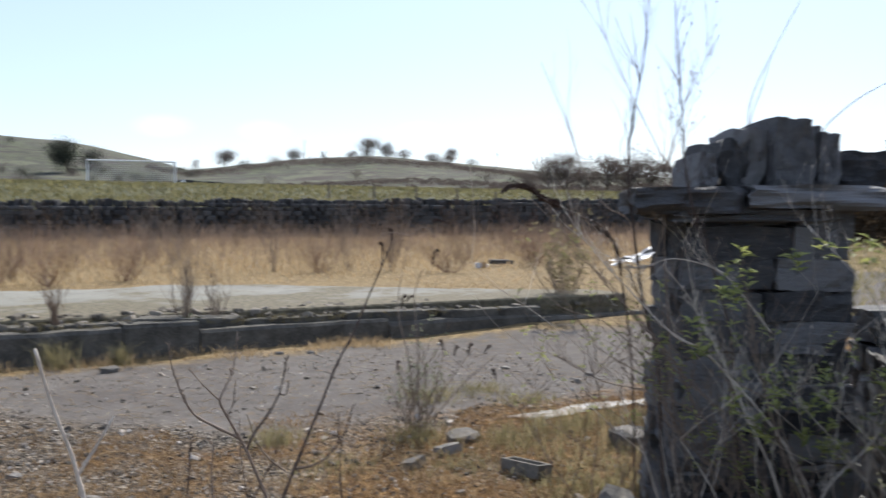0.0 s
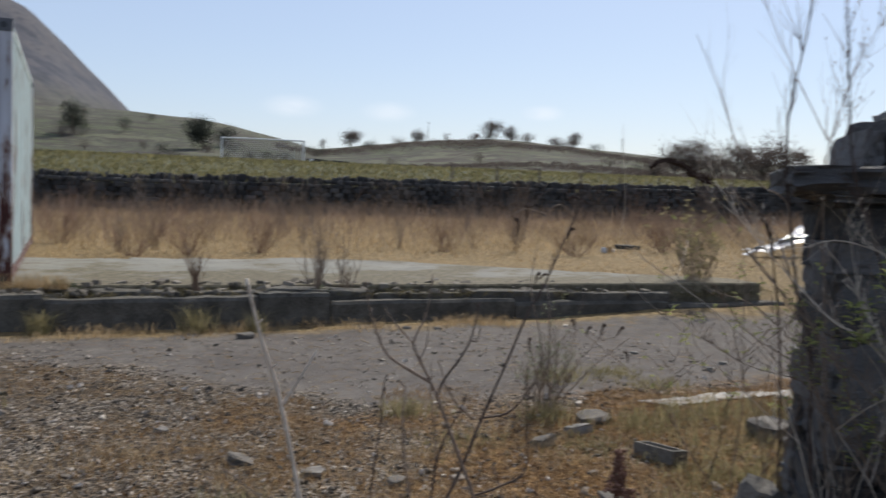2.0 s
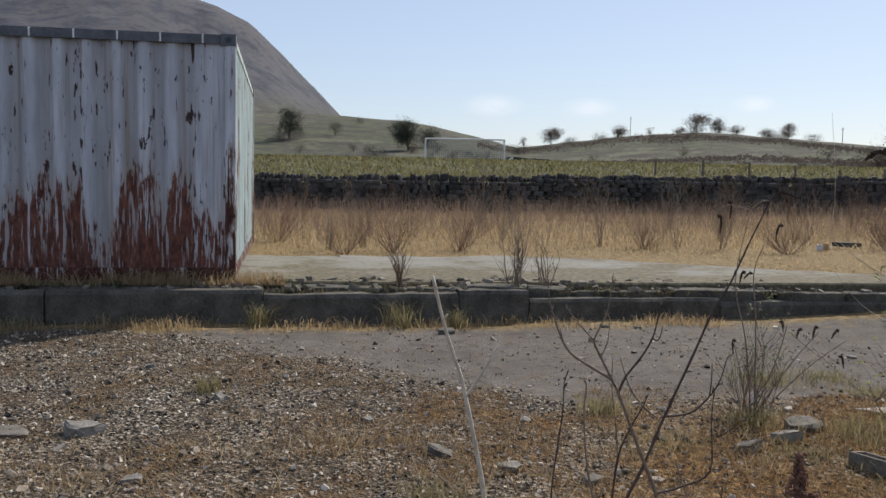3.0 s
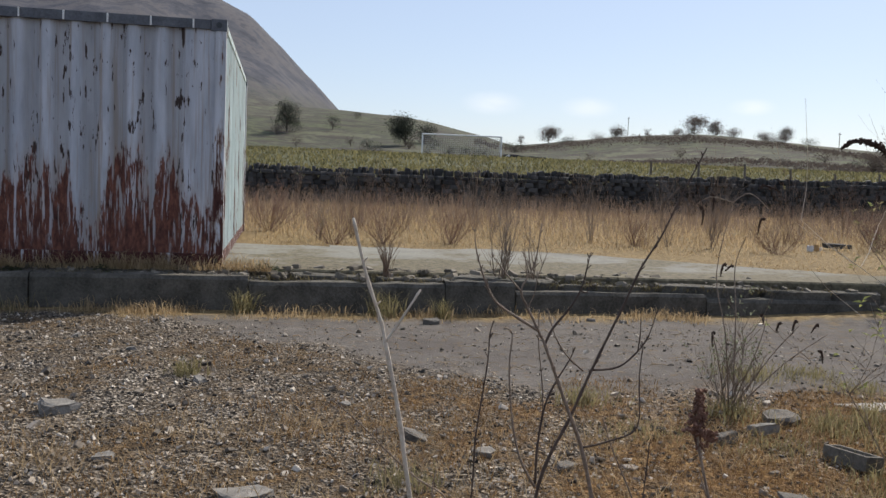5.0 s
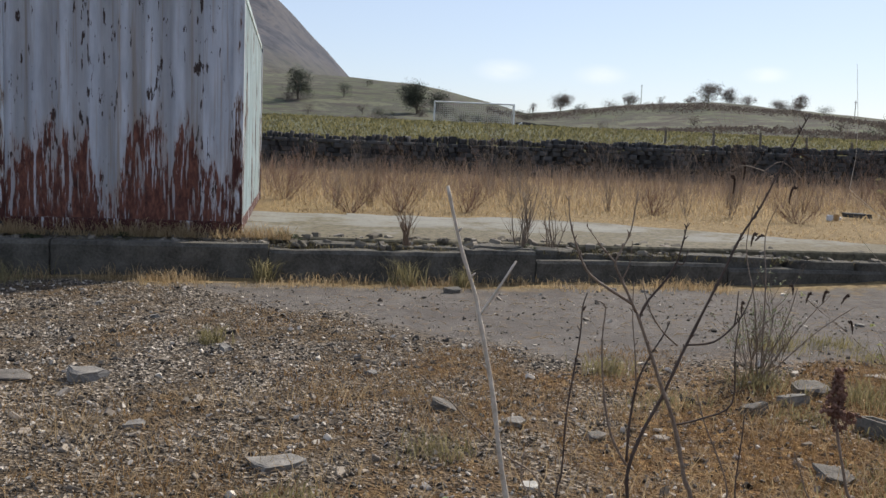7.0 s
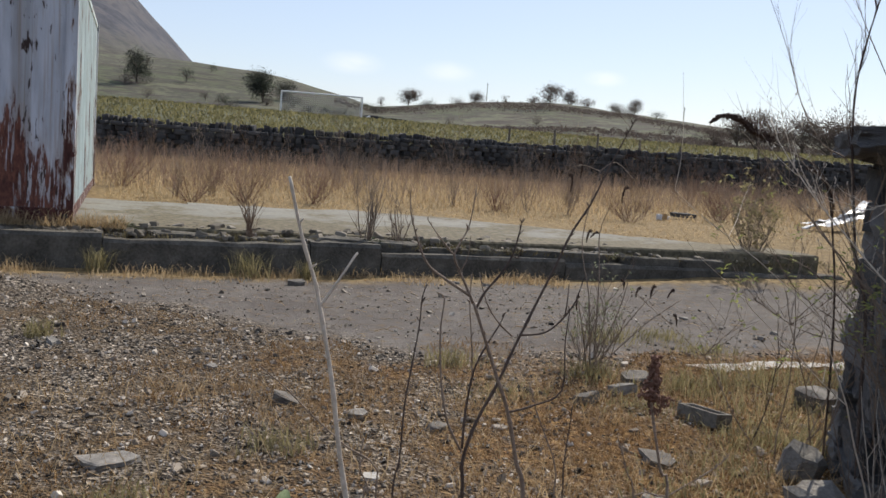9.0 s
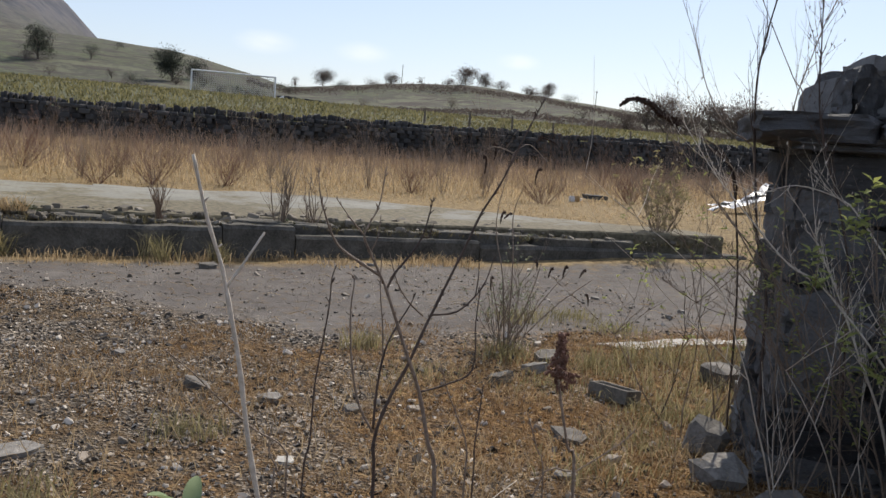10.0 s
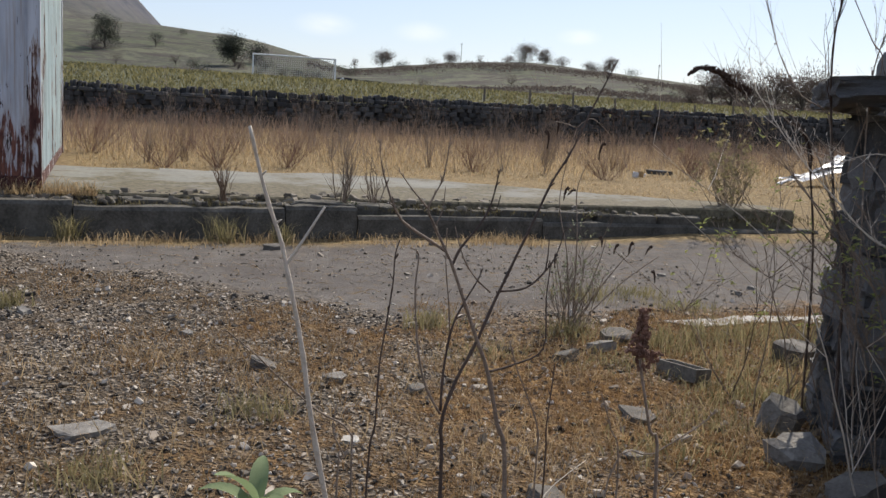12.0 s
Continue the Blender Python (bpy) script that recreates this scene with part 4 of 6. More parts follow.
def shrub(name, at, label, stems, height, spread, seed, material=M_BARK, r=0.006, depth=2, kids=3, heads=0, leaves=0, leafmat=M_LEAF, headlen=0.12, category="shrub", leafsize=0.035, group="", fine=True):
    rng = random.Random(seed)
    root = thing(name, at, label, category, group)
    tips, joined = [], Builder()
    for k in range(stems):
        limbs = []
        a = rng.uniform(0, 2 * math.pi)
        s = rng.uniform(0.15, 1) * spread
        h = height * rng.uniform(0.6, 1.0)
        grow(None, (rng.uniform(-0.05, 0.05), rng.uniform(-0.05, 0.05), -0.03), (math.cos(a) * s, math.sin(a) * s, 1), h, r * rng.uniform(0.7, 1.1), depth, rng, tips, 0.5, 0.25, kids, 5, 4, limbs)
        if fine:
            limb_parts("stem", limbs, material, root)
        for q in () if fine else limbs:
            o = len(joined.v)
            joined.v += q.v
            joined.f += [tuple(w + o for w in f) for f in q.f]
    if not fine:
        tagged(part("stem_tangle", joined, material, root), kind="stuff")
    tips.sort(key=lambda t: -t[0].z)
    for k in range(heads):
        p, d = tips[(k * 3) % len(tips)]
        o = part("seed_head", seed_head(headlen * rng.uniform(0.7, 1.2), rng.uniform(0.5, 1.2), rng, headlen * 0.13), M_SEED, root, "drooping dark brown seed head")
        o.matrix_basis = Matrix.Translation(p) @ pose(0, 0, 0, rng.uniform(-30, 30), rng.uniform(10, 70), rng.uniform(0, 360))
    if leaves:
        b = Builder()
        for k in range(leaves):
            p, d = tips[rng.randrange(len(tips))]
            for j in range(4):
                q = Vector((rng.uniform(-1, 1), rng.uniform(-1, 1), rng.uniform(-0.3, 1)))
                b.leaf(p - d * rng.uniform(0, 0.05), q, (rng.uniform(-0.3, 0.3), 0.2, 1), leafsize * rng.uniform(0.5, 1.3), leafsize * 0.5)
        o = part("leaves", b, leafmat, root, "small fresh yellow-green leaves")
    return root


def cane(root, pts, r0, r1, material, name="cane", n=6):
    """A smooth tapered stem through the given points."""
    pts = [Vector(p) for p in pts]
    fine = []
    for i in range(len(pts) - 1):
        p0, p1, p2, p3 = pts[max(0, i - 1)], pts[i], pts[i + 1], pts[min(len(pts) - 1, i + 2)]
        for k in range(4):
            t = k / 4
            fine.append(0.5 * ((2 * p1) + (p2 - p0) * t + (2 * p0 - 5 * p1 + 4 * p2 - p3) * t * t + (3 * p1 - p0 - 3 * p2 + p3) * t ** 3))
    fine.append(pts[-1])
    m = len(fine) - 1
    b = Builder()
    rads = [r0 + (r1 - r0) * k / m for k in range(m + 1)]
    for k in range(3, m, 4):
        rads[k] *= 1.22
    b.tube(fine, rads, n)
    return part(name, b, material, root, smooth=True)


def at_y(y, *xz):
    return [(x, y, z) for x, z in xz]


NEAR = 1.3            # the saplings stand in one row across the way


def build_near_stems():
    rng = random.Random(17)

    def sprig(root, xz, r0, r1, material, name="twig", buds=0, foot=None):
        """A stem in the row, with short buds along it; foot: where it meets the ground."""
        pts = at_y(NEAR, *xz)
        if foot is not None:
            pts = [(foot, NEAR + 0.03, 0.0), (foot + (xz[0][0] - foot) * 0.6, NEAR + 0.01, xz[0][1] * 0.55)] + pts
        ob = cane(root, pts, r0, r1, material, name, 7)
        for k in range(buds):
            t = rng.uniform(0.25, 1.0) * (len(xz) - 1) * 0.999
            a, b = Vector((xz[int(t)][0], NEAR, xz[int(t)][1])), Vector((xz[int(t) + 1][0], NEAR, xz[int(t) + 1][1]))
            q = a.lerp(b, t - int(t))
            d = (b - a).normalized() * 0.006 + Vector((rng.choice((-1, 1)) * rng.uniform(0.002, 0.006), rng.uniform(-0.004, 0.004), 0))
            cane(ob, [q, q + d * 0.6, q + d], r1 * 1.1 + 0.0003, 0.0003, material, "bud", 4)
        return ob

    a = thing("sapling", (0, 0, 0), "slender pale sapling stem with one forked twig", "sapling")
    cane(a, [(-1.5, 1.15, 0.0), (-1.58, 1.2, 0.5), (-1.635, 1.24, 0.85)] + at_y(1.25, (-1.664, 1.0), (-1.68, 1.096), (-1.699, 1.182), (-1.706, 1.21), (-1.724, 1.262), (-1.741, 1.327)), 0.0036, 0.0018, M_PALEBARK, "stem", 8)
    cane(a, at_y(1.25, (-1.699, 1.182), (-1.681, 1.209), (-1.659, 1.245)), 0.0020, 0.0011, M_PALEBARK, "twig")
    for x, z, dx in ((-1.712, 1.225, 0.006), (-1.728, 1.276, 0.005), (-1.686, 1.12, -0.006), (-1.672, 1.045, 0.006)):
        cane(a, [(x, 1.25, z), (x + dx, 1.247, z + 0.006)], 0.0018, 0.0006, M_PALEBARK, "bud", 5)

    s = thing("sapling", (0, 0, 0), "bare brown sapling with forked rising twigs", "sapling")
    sprig(s, ((-1.399, 0.892), (-1.415, 0.967), (-1.433, 1.036), (-1.453, 1.084), (-1.473, 1.133), (-1.492, 1.179)), 0.0035, 0.0019, M_BARK, "stem", 4, -1.36)
    sprig(s, ((-1.493, 1.179), (-1.503, 1.198), (-1.517, 1.224), (-1.523, 1.239), (-1.516, 1.256), (-1.506, 1.278), (-1.500, 1.326)), 0.0020, 0.0006, M_BARK, buds=7)
    sprig(s, ((-1.523, 1.239), (-1.543, 1.260), (-1.562, 1.283)), 0.0012, 0.0004, M_BARK, buds=3)
    sprig(s, ((-1.499, 1.189), (-1.531, 1.208), (-1.552, 1.222), (-1.564, 1.238), (-1.575, 1.264), (-1.583, 1.290), (-1.586, 1.314)), 0.0021, 0.0005, M_BARK, buds=6)
    sprig(s, ((-1.564, 1.237), (-1.566, 1.245), (-1.568, 1.253)), 0.0010, 0.0006, M_BARK)
    sprig(s, ((-1.489, 1.170), (-1.479, 1.192), (-1.458, 1.218), (-1.444, 1.243), (-1.437, 1.273), (-1.435, 1.285)), 0.0018, 0.0006, M_DARKTWIG, buds=5)
    sprig(s, ((-1.445, 1.241), (-1.436, 1.239), (-1.431, 1.257)), 0.0010, 0.0005, M_DARKTWIG)
    sprig(s, ((-1.513, 1.219), (-1.505, 1.238), (-1.503, 1.266)), 0.0010, 0.0004, M_BARK)
    sprig(s, ((-1.432, 1.036), (-1.397, 1.044), (-1.358, 1.063), (-1.359, 1.128), (-1.356, 1.174)), 0.0015, 0.0006, M_DARKTWIG, buds=3)

    d = thing("sapling", (0, 0, 0), "long dark leaning sapling with side twigs", "sapling")
    sprig(d, ((-1.487, 0.900), (-1.491, 0.971), (-1.476, 1.024), (-1.452, 1.072), (-1.432, 1.121), (-1.410, 1.170), (-1.384, 1.227), (-1.364, 1.273), (-1.340, 1.312), (-1.317, 1.362), (-1.300, 1.397), (-1.284, 1.429)), 0.0027, 0.0008, M_DARKTWIG, "stem", 16, -1.47)
    sprig(d, ((-1.426, 1.138), (-1.389, 1.142), (-1.363, 1.163), (-1.349, 1.184), (-1.340, 1.215)), 0.0016, 0.0005, M_DARKTWIG, buds=4)
    sprig(d, ((-1.363, 1.163), (-1.361, 1.184), (-1.361, 1.207)), 0.0010, 0.0005, M_DARKTWIG)
    sprig(d, ((-1.493, 0.985), (-1.515, 1.024), (-1.528, 1.078), (-1.534, 1.144), (-1.532, 1.184), (-1.543, 1.192)), 0.0017, 0.0006, M_BARK, buds=4)
    sprig(d, ((-1.493, 0.990), (-1.492, 1.040), (-1.485, 1.091), (-1.472, 1.122), (-1.455, 1.151), (-1.448, 1.168)), 0.0018, 0.0006, M_DARKTWIG, buds=4)
    sprig(d, ((-1.487, 1.085), (-1.490, 1.122), (-1.497, 1.173), (-1.498, 1.216)), 0.0010, 0.0005, M_BARK, buds=2)
    sprig(d, ((-1.436, 1.137), (-1.457, 1.155), (-1.475, 1.181), (-1.488, 1.218)), 0.0013, 0.0005, M_BARK, buds=3)

    for xz, foot, mat in ((((-1.583, 0.908), (-1.576, 0.977), (-1.574, 1.050), (-1.567, 1.108), (-1.562, 1.152), (-1.561, 1.184), (-1.556, 1.202)), -1.58, M_DARKTWIG),
                          (((-1.356, 0.889), (-1.357, 0.955), (-1.376, 1.002), (-1.392, 1.036), (-1.406, 1.075)), -1.34, M_BARK),
                          (((-1.343, 0.888), (-1.345, 0.954), (-1.341, 1.016), (-1.340, 1.042)), -1.34, M_DARKTWIG),
                          (((-1.603, 0.910), (-1.607, 0.970), (-1.646, 0.999), (-1.690, 1.039), (-1.722, 1.072), (-1.756, 1.101)), -1.57, M_BARK),
                          (((-1.620, 0.912), (-1.614, 0.942), (-1.627, 0.972), (-1.624, 1.007)), -1.6, M_BARK),
                          (((-1.245, 0.879), (-1.177, 0.908), (-1.103, 0.945), (-1.081, 0.965)), -1.33, M_BARK),
                          (((-1.231, 0.878), (-1.248, 0.948), (-1.267, 0.998)), -1.22, M_BARK)):
        t = thing("seedling", (0, 0, 0), "thin bare seedling stem among the saplings", "sapling", "thin seedlings")
        sprig(t, xz, 0.0015, 0.0007, mat, "stem", 5, foot)
    t = thing("fallen_twig", (0, 0, 0), "pale dry fallen twig lying on the ground", "twig")
    cane(t, [(-0.72, 2.55, 0.09), (-0.55, 2.75, 0.16), (-0.35, 2.85, 0.22)], 0.0037, 0.0014, M_PALEBARK, "stem")


build_near_stems()


def build_buddleia():
    root = shrub("butterfly_bush", (0.95, 5.35, 0), "bare butterfly bush with drooping brown seed heads", 10, 0.52, 1.35, 51, M_BARK, 0.0045, 2, 5, 0, 130, M_GREYLEAF, leafsize=0.024)
    rng = random.Random(52)
    for pts in (((0.0, 0), (-0.08, 0.5), (-0.12, 0.86), (-0.06, 1.3)), ((0.02, 0), (0.0, 0.6), (0.02, 0.9), (0.0, 1.1)), ((0.0, 0), (0.25, 0.35), (0.42, 0.56)), ((0.02, 0), (0.35, 0.3), (0.6, 0.5)), ((-0.02, 0), (-0.1, 0.3), (-0.16, 0.5)), ((0, 0), (0.15, 0.4), (0.2, 0.6))):
        cane(root, [(x, rng.uniform(-0.1, 0.1) * z, z) for x, z in pts], 0.0048, 0.002, M_BARK, "stem")
    cane(root, [(-0.06, 0, 1.3), (-0.2, 0, 1.33), (-0.3, 0, 1.28)], 0.003, 0.002, M_BARK, "twig")
    cane(root, [(-0.06, 0, 1.3), (0.05, 0, 1.36), (0.2, 0, 1.25)], 0.003, 0.002, M_BARK, "twig")
    for x, z, ln, tilt in ((-0.31, 1.26, 0.17, 150), (-0.18, 1.34, 0.16, 155), (0.18, 1.2, 0.17, 165), (0.1, 1.39, 0.2, 70), (-0.11, 0.92, 0.12, 180), (0.0, 0.9, 0.1, 60), (-0.14, 0.5, 0.14, -60), (0.2, 0.6, 0.1, 120), (0.38, 0.58, 0.13, 110), (0.58, 0.54, 0.12, 75), (0.59, 0.38, 0.13, 110), (0.3, 0.56, 0.1, 100)):
        o = part("seed_head", seed_head(ln * 0.62, 0.7, rng, 0.013), M_SEED, root, "drooping dark brown seed head")
        o.matrix_basis = pose(x, rng.uniform(-0.08, 0.08), z, 0, rng.uniform(-15, 15) - (55 if tilt in (70, 60, 75) else 0), rng.choice((0, 180)) + rng.uniform(-30, 30))


build_buddleia()


def build_pillar_scrub():
    rng = random.Random(61)
    root = thing("bramble", (0, 0, 0), "tangled bare bramble canes with a few fresh leaves against the pillar", "bramble")
    base = pose(*PILLAR, 0, 0, 0, PILLAR_TURN)

    def facing(v, uz):
        """Places v metres from the pillar's middle, given along its face and up."""
        return [base @ Vector((u, v, z)) for u, z in uz]

    tips = []
    def scrub_cane(v, r, mat, uz):
        """A main cane before the pillar with its budding side twigs."""
        pts = facing(v, uz)
        ob = cane(root, pts, r, r * 0.25, mat, n=7)
        m = len(pts) - 1
        for k in range(3 + m * 3):
            t = rng.uniform(0.25, 0.99) * m
            i = min(int(t), m - 1)
            p, d = pts[i].lerp(pts[i + 1], t - i), (pts[i + 1] - pts[i]).normalized()
            side = Vector((rng.uniform(-1, 1), rng.uniform(-0.7, 0.4), rng.uniform(0, 0.8)))
            b = Builder()
            grow(b, p, d * 0.8 + side * 0.75, rng.uniform(0.06, 0.3), r * 0.3, 1, rng, tips, 0.5, 0.1, 2, 4, 4)
            for q in range(7):               # swelling buds
                w = b.v[rng.randrange(len(b.v))]
                b.tube([w, w + Vector((rng.uniform(-0.006, 0.006), 0, rng.uniform(0.005, 0.012)))], [0.0022, 0.0008], 4)
            part("twig", b, mat, ob)

    # M_PALEBARK canes carry the sunlight on them in their colour
    scrub_cane(-0.75, 0.0075, M_PALEBARK, ((-0.06, 0.0), (-0.12, 0.21), (-0.20, 0.46), (-0.29, 0.65), (-0.39, 0.87), (-0.52, 1.12)))
    scrub_cane(-0.55, 0.0050, M_DARKTWIG, ((-0.24, 0.0), (-0.29, 0.61), (-0.32, 0.97), (-0.40, 1.26), (-0.46, 1.41), (-0.51, 1.61), (-0.53, 1.85), (-0.55, 2.09), (-0.57, 2.33), (-0.58, 2.6)))
    scrub_cane(-0.75, 0.0052, M_PALEBARK, ((0.05, 0.0), (-0.11, 0.50), (-0.44, 0.90), (-0.59, 0.99), (-0.76, 1.16), (-0.90, 1.31), (-1.04, 1.50)))
    scrub_cane(-0.50, 0.0046, M_BARK, ((-0.35, 0.3), (-0.49, 0.76), (-0.65, 0.98), (-0.82, 1.16), (-0.97, 1.35), (-1.15, 1.53)))
    scrub_cane(-0.40, 0.0042, M_BARK, ((-0.5, 0.3), (-0.54, 0.95), (-0.57, 1.36), (-0.57, 1.61), (-0.53, 1.79), (-0.47, 2.00), (-0.35, 2.23)))
    scrub_cane(-0.70, 0.0040, M_PALEBARK, ((-0.2, 1.0), (-0.34, 1.18), (-0.42, 1.25), (-0.59, 1.29), (-0.73, 1.24)))
    scrub_cane(-0.40, 0.0034, M_BARK, ((-0.45, 0.4), (-0.52, 0.58), (-0.62, 0.69), (-0.83, 0.74), (-1.03, 0.85)))
    scrub_cane(-0.40, 0.0034, M_BARK, ((-0.45, 0.35), (-0.49, 0.53), (-0.62, 0.74), (-0.78, 0.84), (-0.94, 0.95)))
    scrub_cane(-0.70, 0.0055, M_BARK, ((-0.1, 0.0), (-0.14, 0.19), (-0.22, 0.40), (-0.33, 0.59), (-0.48, 0.77), (-0.60, 0.86)))
    scrub_cane(-0.65, 0.0055, M_BARK, ((-0.26, 0.0), (-0.28, 0.18), (-0.31, 0.43), (-0.34, 0.68), (-0.35, 0.88), (-0.40, 1.03)))
    scrub_cane(-0.60, 0.0050, M_BARK, ((-0.42, 0.0), (-0.44, 0.17), (-0.47, 0.38), (-0.53, 0.63), (-0.59, 0.78)))
    scrub_cane(-0.90, 0.0058, M_PALEBARK, ((-0.2, 0.0), (-0.12, 0.25), (-0.03, 0.45), (0.09, 0.58), (0.16, 0.70), (0.22, 1.01), (0.16, 1.20)))
    scrub_cane(-0.80, 0.0052, M_BARK, ((0.0, 0.0), (-0.04, 0.22), (-0.15, 0.47), (-0.25, 0.78), (-0.29, 1.00), (-0.31, 1.10)))
    scrub_cane(-0.90, 0.0045, M_PALEBARK, ((0.22, 0.25), (0.12, 0.44), (-0.01, 0.61), (-0.17, 0.78)))
    scrub_cane(-0.90, 0.0045, M_PALEBARK, ((0.36, 0.3), (0.24, 0.48), (0.06, 0.68), (-0.09, 0.80)))
    scrub_cane(-0.85, 0.0050, M_PALEBARK, ((0.4, 0.4), (0.36, 0.59), (0.29, 0.81), (0.21, 1.00), (0.11, 1.19), (-0.12, 1.43)))
    scrub_cane(-0.70, 0.0048, M_BARK, ((-0.2, 0.0), (-0.26, 0.19), (-0.40, 0.42), (-0.52, 0.55), (-0.62, 0.65)))
    scrub_cane(-0.70, 0.0048, M_BARK, ((-0.12, 0.0), (-0.19, 0.19), (-0.29, 0.40), (-0.37, 0.55), (-0.48, 0.67), (-0.61, 0.73)))
    for k in range(34):
        u, v = rng.uniform(-0.55, 0.5), rng.uniform(-0.95, -0.5)
        p = base @ Vector((u, v, 0))
        if math.hypot(p.x - EYE[0], p.y - EYE[1]) < 2.4:
            continue
        z = heap_height(p.x, p.y) - 0.05 if p.y < heap_edge(p.x) else 0.0
        limbs = []
        grow(None, (p.x, p.y, z), (rng.uniform(-0.7, 0.35), rng.uniform(-0.2, 0.4), 1), rng.uniform(0.45, 1.05) if z < 0.1 else rng.uniform(0.2, 0.5), rng.uniform(0.0026, 0.0046), 2, rng, tips, 0.55, 0.05, 3, 6, 4, limbs)
        limb_parts("cane", limbs, rng.choice((M_BARK, M_BARK, M_PALEBARK)), root)

    def whorls(b, places, size, count):
        """Loose rings of narrow leaves round a shoot's end."""
        for p in places:
            for k in range(count):
                a = 2.4 * k + rng.uniform(-0.4, 0.4)
                d = Vector((math.cos(a), math.sin(a), rng.uniform(-0.3, 0.9)))
                b.leaf(p + Vector((0, 0, rng.uniform(-0.05, 0.02))), d, (rng.uniform(-0.3, 0.3), -0.3, 1), size * rng.uniform(0.5, 1.15), size * 0.34, 0.3)

    spots = ((-0.32, 0.70), (-0.18, 0.81), (-0.03, 0.81), (-0.12, 0.70), (0.17, 0.81), (0.24, 0.75), (-0.02, 0.62), (0.38, 0.66), (0.20, 0.62), (-0.14, 1.31), (-0.36, 1.28), (-0.40, 1.14), (-0.56, 1.00), (0.10, 1.34))
    b = Builder()
    places = []
    for u, z in spots:
        for k in range(3):
            places.append(base @ Vector((u + rng.uniform(-0.06, 0.06), -0.88 + rng.uniform(-0.08, 0.08), z + rng.uniform(-0.06, 0.06))))
    whorls(b, places, 0.062, 9)
    near_tips = [p for p, d in tips if 0.3 < p.z < 1.2 and rng.random() < 0.14]
    whorls(b, near_tips, 0.04, 5)
    part("leaves", b, M_LEAF, root, "small fresh yellow-green leaves")

    # green leafy shoots rooted among the fallen slabs
    for x, y, h in ((1.75, 1.95, 0.34), (2.2, 2.2, 0.42), (2.75, 2.3, 0.4), (2.45, 1.55, 0.5), (0.3, 1.02, 0.13), (3.2, 2.6, 0.35)):
        z = heap_height(x, y) - 0.03
        plant = thing("leafy_shoot", (x, y, z), "fresh green leafy shoot growing among fallen slate", "plant", "shoots on the tumbled wall")
        for k in range(3 if h > 0.2 else 1):
            dx, dy = rng.uniform(-0.1, 0.1), rng.uniform(-0.06, 0.06)
            pts = [Vector((dx * 0.3, dy * 0.3, 0)), Vector((dx * 0.8, dy, h * 0.5)), Vector((dx, dy * 1.2, h * rng.uniform(0.8, 1.1)))]
            st = cane(plant, pts, 0.0035, 0.0015, M_BARK, "stem")
            b = Builder()
            whorls(b, [pts[1].lerp(pts[2], q / 4) for q in range(5)] + [pts[0].lerp(pts[1], 0.7)], 0.055, 5)
            part("leaves", b, M_LEAF, st)
    # long shoots from behind the pillar
    back = thing("bare_shoots", (0, 0, 0), "long thin bare shoots rising behind the pillar", "shrub")
    for uz in (((-0.1, 0.0), (0.0, 1.3), (0.02, 1.88), (0.04, 2.07), (0.12, 2.26), (0.29, 2.60)), ((-0.05, 0.0), (0.02, 1.3), (0.03, 1.9), (0.09, 2.12), (0.14, 2.3)), ((0.1, 0.0), (0.25, 1.3), (0.38, 1.83), (0.49, 1.99), (0.69, 2.13), (1.02, 2.27))):
        cane(back, facing(0.5, uz), 0.0048, 0.0012, M_BARK, "stem")
    # bush with the large arching seed head
    bush = thing("butterfly_bush", (0, 0, 0), "arching butterfly bush beside the stone pillar", "shrub")
    r2 = random.Random(62)
    main = [(1.12, 3.45, 0), (1.06, 3.42, 0.7), (0.98, 3.4, 1.1), (0.889, 3.4, 1.372), (0.7, 3.4, 1.46), (0.519, 3.4, 1.527)]
    cane(bush, main, 0.0055, 0.0025, M_DARKTWIG, "stem")
    tips = []
    for k in range(7):
        limbs = []
        grow(None, (1.15 + r2.uniform(-0.15, 0.1), 3.7 + r2.uniform(-0.1, 0.2), 0), (r2.uniform(-0.7, 0.3), r2.uniform(-0.4, 0.4), 1), r2.uniform(0.55, 0.95), 0.0042, 2, r2, tips, 0.6, 0.1, 5, 6, 4, limbs)
        limb_parts("stem", limbs, r2.choice((M_BARK, M_BARK, M_DARKTWIG)), bush)
    b = Builder()
    for k in range(110):
        p, d = tips[r2.randrange(len(tips))]
        if p.z > 1.35:
            continue
        for j in range(3):
            b.leaf(p, (r2.uniform(-1, 1), r2.uniform(-1, 1), r2.uniform(-0.3, 1)), (0.2, -0.4, 1), r2.uniform(0.015, 0.035), 0.013)
    part("leaves", b, M_LEAF, bush, "small fresh yellow-green leaves")
